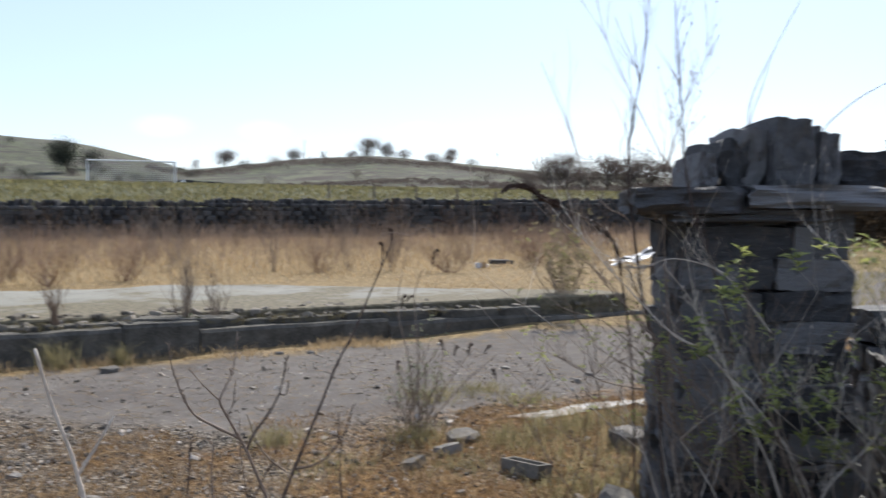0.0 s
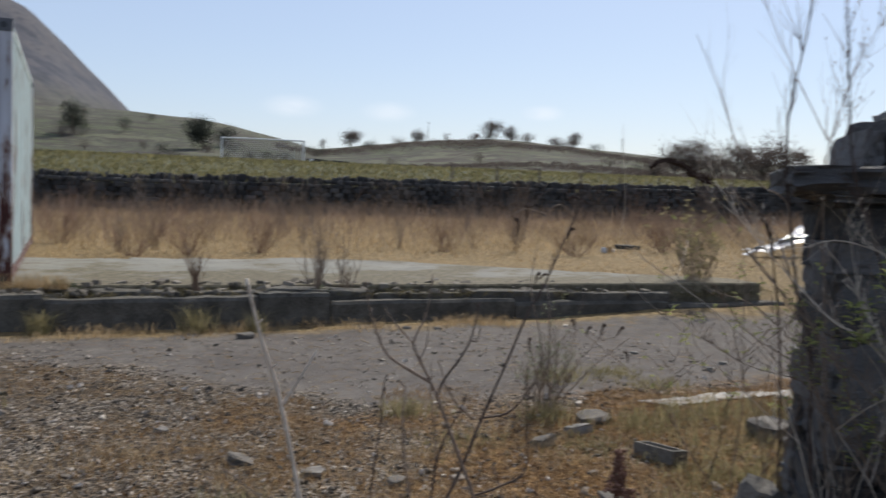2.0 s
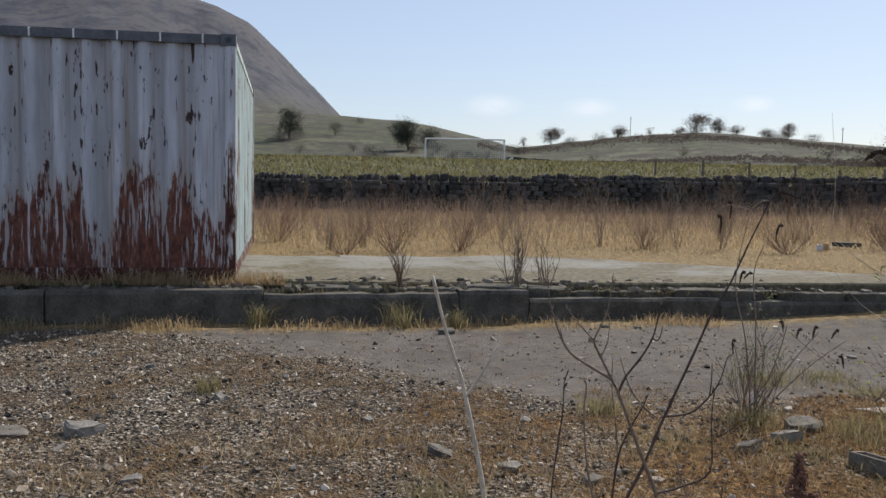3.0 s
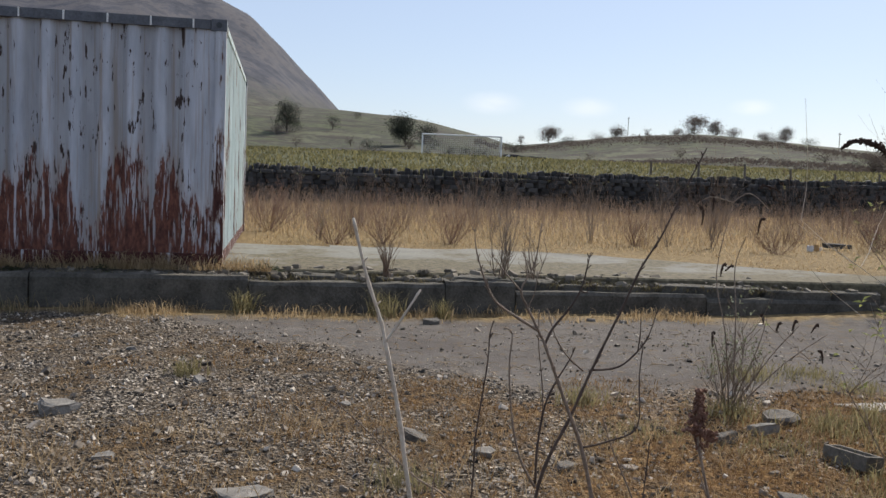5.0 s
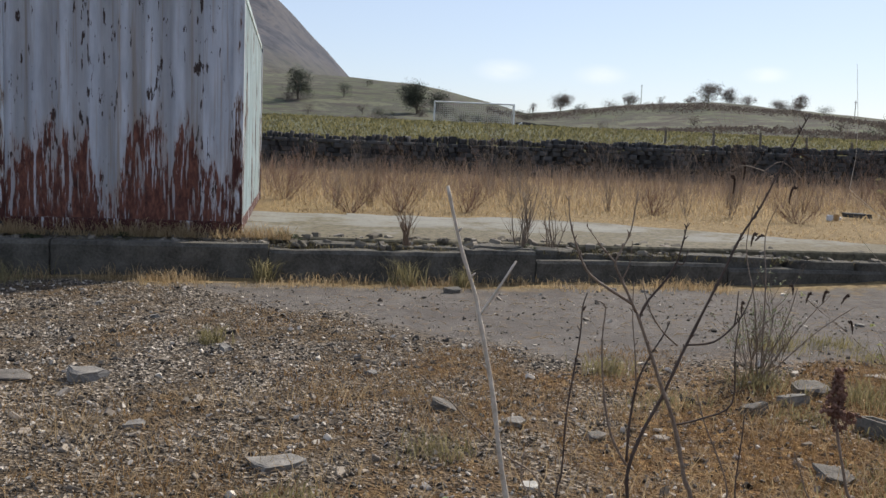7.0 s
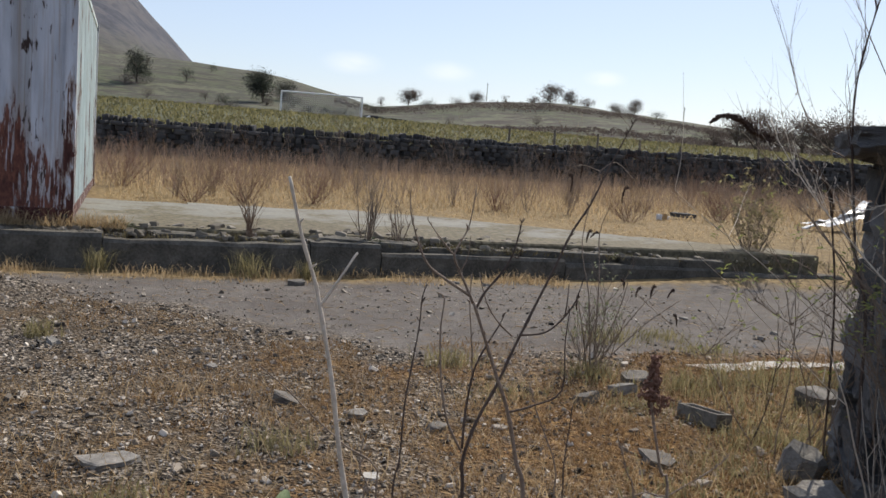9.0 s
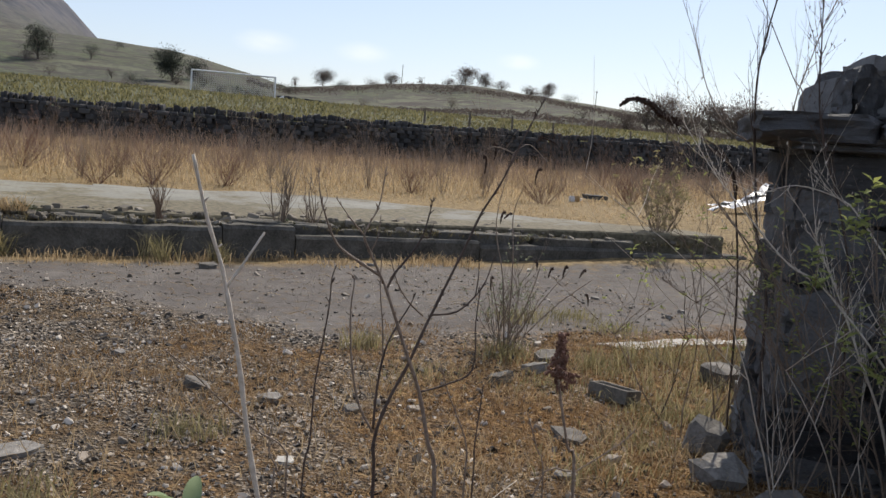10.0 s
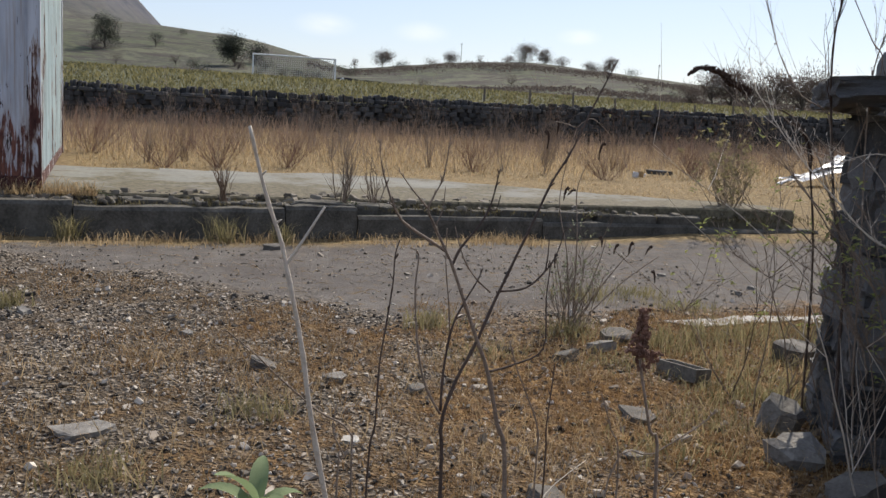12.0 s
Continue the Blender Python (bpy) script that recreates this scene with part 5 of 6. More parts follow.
    for r, mat, uz in ((0.0075, M_DARKTWIG, ((-0.52, 0.0), (-0.55, 0.5), (-0.57, 0.83), (-0.63, 1.04), (-0.67, 1.30), (-0.70, 1.53), (-0.71, 1.74), (-0.69, 1.92), (-0.65, 2.15), (-0.64, 2.34), (-0.6, 2.6))),
                       (0.0032, M_BARK, ((-0.6, 1.2), (-0.52, 1.62), (-0.57, 1.73), (-0.69, 1.96), (-0.81, 2.22), (-0.86, 2.4))),
                       (0.0036, M_BARK, ((-0.67, 1.25), (-0.70, 1.43), (-0.81, 1.50), (-0.91, 1.66), (-0.99, 1.88), (-1.10, 2.13))),
                       (0.0034, M_BARK, ((-0.6, 0.9), (-0.78, 1.15), (-0.95, 1.3), (-1.05, 1.47))),
                       (0.0034, M_BARK, ((-0.62, 1.0), (-0.74, 1.3), (-0.88, 1.42), (-1.0, 1.6))),
                       (0.003, M_BARK, ((-0.6, 0.8), (-0.8, 0.98), (-1.0, 1.05), (-1.15, 1.2)))):
        pts = facing(-0.3, uz)
        st = cane(bush, pts, r, r * 0.22, mat, "stem")
        m = len(pts) - 1
        for k in range(m * 2):
            t = r2.uniform(0.2, 0.99) * m
            i = min(int(t), m - 1)
            q, d = pts[i].lerp(pts[i + 1], t - i), (pts[i + 1] - pts[i]).normalized()
            b = Builder()
            grow(b, q, d * 0.9 + Vector((r2.uniform(-0.8, 0.6), r2.uniform(-0.4, 0.4), r2.uniform(0, 0.5))) * 0.7, r2.uniform(0.1, 0.4), r * 0.28, 1, r2, [], 0.45, 0.15, 2, 5, 4)
            part("twig", b, mat, st)
    part("seed_head", spike([(0.6, 3.4, 1.5), (0.52, 3.4, 1.53), (0.45, 3.4, 1.57), (0.38, 3.4, 1.585), (0.33, 3.4, 1.575), (0.3, 3.4, 1.55)], 0.024, r2), M_SEED, bush, "large arching dark brown seed head")
    part("seed_head", spike([(0.8, 3.4, 1.4), (0.86, 3.4, 1.38), (0.92, 3.4, 1.33), (0.96, 3.4, 1.25), (0.965, 3.4, 1.18)], 0.014, r2), M_SEED, bush, "drooping dark brown seed head")


build_pillar_scrub()

# weeds and shrubs on the platform and in the dead grass behind it
for x, y, h, st, sp, sd, mat in ((-0.68, 9.72, 0.5, 9, 0.9, 71, M_BROWNWEED), (0.56, 9.72, 0.75, 12, 0.45, 72, M_BARK), (0.92, 9.75, 0.5, 7, 0.5, 73, M_BARK)):
    shrub("dead_shrub", (x, y, 0.3), "bare shrub rooted in the joint of the concrete platform", st, h, sp, sd, mat, 0.008, 2, 3, group="shrubs on the platform")
shrub("dead_shrub", (5.7, 9.9, 0.2), "wide pale bare shrub at the end of the platform", 22, 0.85, 1.2, 74, M_BARK, 0.006, 3, 3, leaves=220, leafmat=M_GREENTUFT, leafsize=0.06)
rs = random.Random(75)
for x, y, h in ((-0.6, 15.2, 0.6), (-1.2, 14.6, 0.55), (0.5, 17.5, 1.1), (2.2, 17.0, 1.0), (3.7, 15.8, 1.25), (4.9, 15.2, 1.2), (5.6, 15.0, 1.1), (6.8, 17.5, 1.3), (8.2, 17.0, 1.4), (9.5, 18.5, 1.2), (2.6, 21.0, 1.3), (11.5, 20.0, 1.3), (13.0, 19.0, 1.2), (7.5, 21.5, 1.4), (-0.4, 22.0, 1.1), (15.0, 22.0, 1.4), (10.5, 24.0, 1.5)):
    shrub("dead_shrub", (x, y, 0.3), "tall bare weed shrub standing in the dead grass", rs.randrange(5, 10), h, rs.uniform(0.25, 0.6), rs.randrange(9999), rs.choice((M_BROWNWEED, M_BARK)), 0.006, 2, 4, group="shrubs in the dead grass", fine=False)


rs = random.Random(76)
for x, y, h, w in ((-1.0, 14.0, 0.34, 2.6), (-0.2, 14.3, 0.42, 2.4), (0.9, 14.6, 0.4, 2.2), (-2.0, 16.8, 0.4, 2.0), (6.4, 14.2, 0.3, 2.4), (8.9, 15.0, 0.4, 2.4), (4.3, 15.2, 0.3, 2.2), (9.8, 16.5, 0.5, 2.0)):
    shrub("bramble_mound", (x, y, 0.32), "low sprawling mound of dead reddish bramble", 16, h * 2.0, w, rs.randrange(9999), M_DEADBRAMBLE, 0.006, 2, 4, category="bramble", group="bramble mounds", fine=False)
for k in range(34):
    x, y = rs.uniform(-1.5, 19), rs.uniform(15.5, 30)
    shrub("dead_weed", (x, y, land(x, y)), "spindly dead weed stalk in the straw", rs.randrange(3, 7), rs.uniform(0.5, 1.3), rs.uniform(0.12, 0.4), rs.randrange(9999), rs.choice((M_BROWNWEED, M_BROWNWEED, M_BARK)), 0.0055, 2, 4, category="weed", group="weeds in the dead grass", fine=False)


def build_dock():
    rng = random.Random(81)
    root = thing("dock_plant", (-1.44, 0.95, 0), "dead dock plant with a rust-brown seed spike", "weed")
    cane(root, [(0.06, 0.04, 0), (0.04, 0.02, 0.6), (0.021, 0, 1.032), (0.009, 0, 1.086), (-0.007, 0, 1.149), (-0.009, 0, 1.19)], 0.0022, 0.0008, M_BARK, "stem")
    b = Builder()
    for k in range(190):
        t = rng.random()
        w = 0.0072 * (1.15 - 0.75 * t) * (0.7 + 0.5 * math.sin(t * 17) ** 2)
        p = Vector((-0.008, 0, 1.155 + 0.04 * t)) + Vector((rng.gauss(0, 1), rng.gauss(0, 1), 0)) * w * 0.6
        b.stone((0.0034, 0.003, 0.0034), rng, Matrix.Translation(p) @ pose(0, 0, 0, rng.uniform(0, 180), rng.uniform(0, 180), 0), n=4)
    part("seed_spike", b, M_DOCK, root, "dense rust-brown seed spike")
    for a, z in ((20, 1.142), (200, 1.148), (120, 1.138)):
        b = Builder()
        p0 = Vector((0.0, 0, z))
        d = Vector((math.cos(radians(a)), math.sin(radians(a)), 1.6)).normalized()
        b.tube([p0, p0 + d * 0.016], [0.0008, 0.0005], 4)
        for k in range(22):
            p = p0 + d * rng.uniform(0.004, 0.017) + Vector((rng.gauss(0, 0.003), rng.gauss(0, 0.003), 0))
            b.stone((0.0032, 0.003, 0.0032), rng, Matrix.Translation(p), n=4)
        part("side_spike", b, M_DOCK, root)


build_dock()


def build_mullein():
    rng = random.Random(82)
    root = thing("foxglove_rosette", (-1.49, 2.62, 0.1), "downy grey-green leaf rosette growing from the gravel", "plant")
    cane(root, [(0, 0, -0.12), (0, 0, 0.2)], 0.02, 0.012, M_MULLEIN, "stem")
    for k in range(13):
        a = 2.4 * k
        up = 0.35 + k * 0.12
        b = Builder()
        n, L, Wd = 7, rng.uniform(0.14, 0.23), rng.uniform(0.022, 0.034)
        d = Vector((math.cos(a), math.sin(a), up)).normalized()
        side = d.cross(Vector((0, 0, 1))).normalized()
        p = Vector((0, 0, 0.04 + 0.012 * k))
        rows = []
        for j in range(n + 1):
            t = j / n
            w = Wd * math.sin(math.pi * (0.08 + 0.9 * t)) ** 0.8
            nrm = side.cross(d)
            rows.append((p + side * w + nrm * w * 0.45, p.copy(), p - side * w + nrm * w * 0.45))
            p = p + d * (L / n)
            d = (d + Vector((0, 0, -0.16 - 0.02 * (12 - k)))).normalized()
        s = 0
        for r in rows:
            b.v += list(r)
        for j in range(n):
            b.f += [(3 * j, 3 * j + 1, 3 * j + 4, 3 * j + 3), (3 * j + 1, 3 * j + 2, 3 * j + 5, 3 * j + 4)]
        part("leaf", b, M_MULLEIN, root, smooth=True)


build_mullein()


# ---- stones and debris in the yard ----
def loose(name, x, y, size, turn, tip, seed, label, material, z=None, category="stone", n=7):
    rng = random.Random(seed)
    b = Builder()
    size = (size[0] * 0.72, size[1] * 0.72, size[2] * 0.6) if size[0] < 1 else size
    b.stone(size, rng, None, n=n, rag=0.28, worn=0.1)
    for q in range(len(b.v)):
        b.v[q] = b.v[q] + Vector([rng.uniform(-0.09, 0.09) * c for c in size])
    ob = new(name, b.mesh(name, material))
    ob.matrix_world = pose(x, y, (land(x, y) + size[2] * 0.3) if z is None else z, tip, tip * 0.6, turn)
    return tagged(ob, label, category)


loose("stone", -3.0, 5.45, (0.26, 0.2, 0.12), 15, 6, 1, "pale rough stone lying on the gravel", M_ROCK)
loose("slate_slab", -3.42, 5.5, (0.36, 0.24, 0.05), 5, 3, 2, "flat grey slate slab lying on the gravel", M_DULL)
loose("slate_slab", -1.93, 4.05, (0.3, 0.2, 0.05), 8, 2, 3, "flat mossy slate slab lying on the gravel", M_ROCK)
loose("broken_brick", -1.09, 4.85, (0.12, 0.24, 0.08), 40, 14, 4, "dark broken brick with a pale worn face", M_DULL)
loose("stone", -0.78, 4.55, (0.17, 0.11, 0.06), 10, 8, 5, "pale split slate shard on the moss", M_ROCK)
loose("stone", -0.42, 4.35, (0.18, 0.12, 0.05), 60, 4, 6, "flat grey stone in brown moss", M_DULL)
loose("slate_slab", 0.44, 3.75, (0.28, 0.19, 0.08), -25, 5, 7, "grey slate block in dead grass", M_DULL)
loose("slate_slab", 0.58, 4.72, (0.2, 0.16, 0.1), 20, -18, 8, "grey slate leaning by the butterfly bush", M_DULL)
loose("stone", 0.92, 4.9, (0.26, 0.17, 0.1), -15, -10, 9, "pale lichened stone by the butterfly bush", M_ROCK)
loose("stone", 1.15, 5.1, (0.34, 0.22, 0.12), 10, 5, 10, "dark stone under the butterfly bush", M_DULL)
loose("stone", 2.0, 4.45, (0.42, 0.3, 0.2), 30, 8, 11, "dark mossy boulder in the grass", M_DULL)
loose("stone", 1.0, 3.45, (0.22, 0.17, 0.3), -30, 14, 12, "pale upright broken stone at the pillar foot", M_ROCK)
loose("slate_slab", 0.78, 3.1, (0.34, 0.26, 0.2), -20, 10, 13, "large pale grey block at the pillar foot", M_ROCK)
loose("slate_slab", 0.72, 2.72, (0.42, 0.26, 0.14), 20, -8, 14, "grey slate block near the pillar foot", M_DULL)
loose("stone", -0.42, 2.98, (0.2, 0.13, 0.1), 20, 16, 15, "blue-grey split slate in the gravel", M_DULL)
loose("stone", -0.93, 3.72, (0.12, 0.1, 0.04), 40, 4, 16, "small white stone shard", M_CHALK)
loose("stone", 0.15, 3.3, (0.14, 0.1, 0.04), 10, 4, 17, "small grey stone in dead grass", M_ROCK)
for k, (x, y, w, d) in enumerate(((2.05, 5.4, 0.55, 0.2), (2.6, 5.46, 0.7, 0.16), (3.15, 5.42, 0.5, 0.22))):
    loose("concrete_patch", x, y, (w * 1.4, d * 1.4, 0.03), -4 + 5 * k, 0.5, 60 + k, "bare pale washed concrete patch in the asphalt", M_CHALK, z=land(x, y) + 0.006, category="concrete", n=9)
loose("asphalt_lump", -0.35, 8.75, (0.3, 0.16, 0.1), 5, 4, 19, "broken lump of asphalt by the kerb", M_DULL)
for k, (x, y) in enumerate(((2.9, 7.2), (3.4, 6.6), (3.1, 6.4), (1.6, 8.8), (1.3, 8.9), (-4.9, 8.6), (-2.9, 7.3), (-3.4, 7.9), (-2.3, 6.2), (-1.4, 5.6), (-2.6, 4.6), (-3.6, 4.7))):
    loose("stone", x, y, (0.1 + 0.03 * (k % 3), 0.08, 0.05), 37 * k, 6, 30 + k, "small pale stone on the yard", M_ROCK)


def build_trough():
    root = thing("concrete_trough", (1.08, 4.3, 0.02), "small concrete channel block lying tilted in dead grass", "concrete block", turn=-12)
    root.matrix_world = pose(1.08, 4.3, 0.0, -4, 5, 8)
    b = Builder()
    L, Wd, H, t = 0.3, 0.11, 0.075, 0.018
    outer = [(-Wd / 2, -L / 2), (Wd / 2, -L / 2), (Wd / 2, L / 2), (-Wd / 2, L / 2)]
    inner = [(-Wd / 2 + t, -L / 2 + t), (Wd / 2 - t, -L / 2 + t), (Wd / 2 - t, L / 2 - t), (-Wd / 2 + t, L / 2 - t)]
    bottom = [(x * 0.8, y * 0.94) for x, y in inner]
    for ring, z in ((outer, 0), (outer, H - 0.006), ([(x * 0.97, y * 0.985) for x, y in outer], H), (inner, H), (bottom, H - 0.06)):
        b.v += [(x, y, z) for x, y in ring]
    for j in range(4):
        b.f += [(4 * j + k, 4 * j + (k + 1) % 4, 4 * j + 4 + (k + 1) % 4, 4 * j + 4 + k) for k in range(4)]
    b.f += [(16, 17, 18, 19), (3, 2, 1, 0)]
    part("block", b, M_BLOCK, root)


build_trough()


def build_litter():
    rng = random.Random(91)
    root = thing("plastic_sheeting", (10.9, 14.0, 0.35), "heap of torn white plastic sheeting behind the platform", "debris")
    for k in range(7):
        b = Builder()
        n = 7
        for i in range(n + 1):
            for j in range(4):
                b.v.append((i * 0.19 + rng.uniform(-0.03, 0.03), j * 0.07 + rng.uniform(-0.04, 0.04), 0.05 * math.sin(i * 0.9 + k) + rng.uniform(-0.02, 0.03) + 0.035 * i))
        for i in range(n):
            for j in range(3):
                a = i * 4 + j
                b.f.append((a, a + 4, a + 5, a + 1))
        o = part("sheet", b, M_SHEET, root)
        o.matrix_basis = pose(rng.uniform(-0.7, 0.2), rng.uniform(-0.3, 0.3), 0.06 + rng.uniform(0, 0.12), rng.uniform(-14, 14), rng.uniform(-12, 5), rng.uniform(-25, 25))
    bag = thing("litter_bag", (7.55, 14.9, 0.36), "crumpled white and yellow litter in the dead grass", "litter")
    for k, (dx, mat, s) in enumerate(((-0.12, M_SHEET, 0.09), (0.04, M_STRAW, 0.1), (0.16, M_SHEET, 0.05))):
        b = Builder()
        b.stone((s, s, s * 1.1), rng, n=8, rag=0.35)
        o = part("scrap", b, mat, bag)
        o.location = (dx, 0.05 * k, s * 0.42)
    log = tagged(loose("log", 8.3, 15.4, (0.7, 0.16, 0.14), 4, 2, 92, "dark fallen log in the dead grass", M_WALLSTONE, z=0.42), category="log")


build_litter()


# ---- goal, posts and trees past the wall ----
def build_goal():
    root = thing("football_goal", (14.67, 83.4, 3.0), "white football goal with a grey net on the raised pitch", "goal", turn=-6.6)
    for x in (-3.66, 3.66):
        b = Builder()
        b.tube([(x, 0, -0.2), (x, 0, 2.44)], 0.075, 8)
        part("post", b, M_WHITE, root)
        b = Builder()
        b.tube([(x, 0, 2.4), (x, 0.9, 2.3), (x, 2.0, 0.05)], 0.03, 5)
        part("stay", b, M_WHITE, root)
    b = Builder()
    b.tube([(-3.7, 0, 2.44), (3.7, 0, 2.44)], 0.075, 8)
    part("crossbar", b, M_WHITE, root)
    b = Builder()
    for k in range(37):
        x = -3.6 + k * 0.2
        b.tube([(x, 0.05, 2.4), (x, 0.9, 2.25), (x, 1.9, 0.1)], 0.017, 3)
    for k in range(13):
        t = k / 12
        b.tube([(-3.6, 0.9 + t * 1.0, 2.25 - t * 2.15), (3.6, 0.9 + t * 1.0, 2.25 - t * 2.15)], 0.017, 3)
    part("net", b, M_NET, root, "grey netting")
    w = thing("dugout", (20.6, 84.0, 2.9), "low dark shelter with a white end beside the goal", "shelter")
    b = Builder()
    b.tube([(-1.9, 0, 0), (-1.8, 0, 0.6), (-1.2, 0, 0.9)], 0.12, 5)
    part("frame", b, M_WHITE, w)
    b = Builder()
    b.stone((2.4, 1.4, 1.0), random.Random(5), Matrix.Translation((-0.6, 0.6, 0.5)), n=8)
    b.stone((1.9, 1.4, 0.9), random.Random(6), Matrix.Translation((1.5, 0.6, 0.45)), n=8)
    part("shell", b, M_WALLSTONE, w)


build_goal()


def polar(az, r):
    x, y = EYE[0] + r * math.sin(radians(az)), EYE[1] + r * math.cos(radians(az))
    return x, y, land(x, y)


def bare_tree(az, r, height, width, seed, label, material=M_HEATH, trunk=0.12, density=380, name="hawthorn_tree", category="tree", group="trees on the hill"):
    rng = random.Random(seed)
    x, y, z = polar(az, r)
    root = thing(name, (x, y, z - 0.2), label, category, group)
    b = Builder()
    b.tube([(0, 0, 0), (rng.uniform(-0.1, 0.1), 0, height * trunk), (rng.uniform(-0.2, 0.2), 0, height * 0.6)], [height * 0.045, height * 0.035, height * 0.015], 6)
    for k in range(7):
        a = rng.uniform(0, 6.28)
        d = Vector((math.cos(a) * width * 0.4, math.sin(a) * width * 0.4, height * rng.uniform(0.2, 0.5)))
        p = Vector((0, 0, height * rng.uniform(trunk, 0.5)))
        b.tube([p, p + d * 0.5 + Vector((0, 0, 0.1)), p + d], [height * 0.02, height * 0.012, height * 0.005], 4)
    part("trunk", b, M_TIMBER, root)
    c = Builder()
    lumps = [(Vector((rng.uniform(-0.33, 0.33) * width, rng.uniform(-0.33, 0.33) * width, height * rng.uniform(trunk + 0.2, 0.86))), rng.uniform(0.16, 0.28) * width) for k in range(11)]
    for k in range(int(density * 5)):
        q, s = lumps[rng.randrange(len(lumps))]
        o = Vector((rng.gauss(0, 1), rng.gauss(0, 1), rng.gauss(0, 0.8))) * s * 0.55
        p = q + o
        c.leaf(p, o + Vector((0, 0, 0.3 * s)), (rng.uniform(-1, 1), rng.uniform(-1, 1), 0.3), width * rng.uniform(0.035, 0.08), width * 0.015)
    part("crown", c, material, root)
    return root


for k, (az, r, h, w) in enumerate(((16.6, 246, 4.8, 6.5), (20.7, 247, 4.4, 4.6), (22.6, 248, 3.2, 2.2), (24.2, 248, 2.8, 3.8), (25.35, 247, 5.6, 6.6), (26.55, 246, 4.6, 5.2), (29.4, 248, 2.6, 4.4), (30.5, 238, 4.2, 4.6), (14.9, 246, 3.6, 2.4), (27.6, 230, 3.0, 4.0))):
    bare_tree(az, r, h * 0.85, w * 0.92, 200 + k, "small bare windswept hawthorn tree on the hill crest", trunk=0.05, density=700 if w > 4 else 380)
bare_tree(0.4, 165, 5.6, 4.4, 221, "dark evergreen tree on the lower mountain slope", M_GORSE, 0.02, 1100, "evergreen_tree")
bare_tree(7.7, 150, 5.0, 5.2, 222, "dark evergreen tree behind the football goal", M_GORSE, 0.02, 1200, "evergreen_tree")
bare_tree(8.9, 160, 4.2, 4.2, 223, "dark evergreen tree behind the football goal", M_GORSE, 0.1, 500, "evergreen_tree")
bare_tree(3.2, 170, 2.6, 2.8, 224, "dark low bush on the mountain slope", M_GORSE, 0.05, 260, "hill_bush", "bush")
for k, (az, r, h, w) in enumerate(((36.6, 95, 3.9, 4.0), (37.7, 96, 4.4, 4.2), (38.9, 92, 3.6, 3.4), (40.2, 90, 3.9, 4.2), (41.6, 88, 4.4, 4.4), (43.0, 86, 3.6, 4.0), (35.3, 100, 2.8, 3.0))):
    bare_tree(az, r, h, w, 240 + k, "bare roadside tree past the yard wall", density=600, group="trees past the wall")

for az, r, h in ((21.4, 240, 5.0), (33.4, 200, 4.0)):
    x, y, z = polar(az, r)
    b = Builder()
    b.tube([(0, 0, -0.3), (0, 0, h)], [0.08, 0.06], 6)
    o = thing("utility_pole", (x, y, z), "thin wooden utility pole on the hill", "pole", "utility poles")
    part("pole", b, M_TIMBER, o)
    b = Builder()
    b.box((-0.3, -0.04, h - 0.4), (0.3, 0.04, h - 0.32))
    part("crossarm", b, M_TIMBER, o)

rp = random.Random(95)
for k in range(8):
    x = 17.5 + k * 2.7
    b = Builder()
    h = rp.uniform(0.6, 0.95)
    b.tube([(0, 0, -0.3), (rp.uniform(-0.06, 0.06), 0, h)], [0.07, 0.06], 6)
    o = thing("fence_post", (x, 46, land(x, 46)), "weathered wooden fence post above the stone wall", "post", "fence posts above the wall")
    part("post", b, M_TIMBER, o)


def hedge_row(name, pts, height, thick, count, seed, label, material, size):
    """A ragged row of bushes along a line of places."""
    rng = random.Random(seed)
    b = Builder()
    for k in range(count):
        t = rng.random() * (len(pts) - 1)
        i = int(t)
        az = pts[i][0] + (pts[i + 1][0] - pts[i][0]) * (t - i)
        r = pts[i][1] + (pts[i + 1][1] - pts[i][1]) * (t - i)
        x, y, z = polar(az, r + rng.gauss(0, thick))
        top = height * (0.45 + 0.75 * abs(noise.noise((az * 0.9, r * 0.05, seed))) + 0.25 * abs(noise.noise((az * 3.1, r * 0.2, seed))))
        p = Vector((x, y, z + rng.random() ** 0.8 * top))
        b.leaf(p, (rng.uniform(-1, 1), rng.uniform(-1, 1), rng.uniform(-0.2, 1)), (rng.uniform(-1, 1), rng.uniform(-1, 1), 0.3), size * rng.uniform(0.6, 1.4), size * 0.55)
    return tagged(new(name, b.mesh(name, material)), label, "hedge", kind="stuff")


hedge_row("hill_scrub", [(13, 140), (24, 150), (33, 140), (40, 120)], 1.0, 3.0, 8000, 2, "dark scrub line low on the hill", M_HEATH, 0.32)
hedge_row("hill_scrub", [(12, 185), (22, 195), (30, 190), (38, 170)], 1.0, 4.5, 8000, 3, "dark scrub line across the hill", M_HEATH, 0.36)
hedge_row("hill_scrub", [(18, 120), (28, 112), (36, 105), (46, 92)], 1.3, 3.0, 9000, 4, "grey-brown scrub at the foot of the hill", M_HEATH, 0.28)
rh = random.Random(77)
for k in range(22):
    az, r = rh.uniform(-4, 13), rh.uniform(125, 205)
    bare_tree(az, r, rh.uniform(1.2, 2.4), rh.uniform(1.8, 3.6), 300 + k, "low dark scrub bush on the lower slope", rh.choice((M_GORSE, M_HEATH)), 0.03, 150, "hill_bush", "bush", "bushes on the slope")
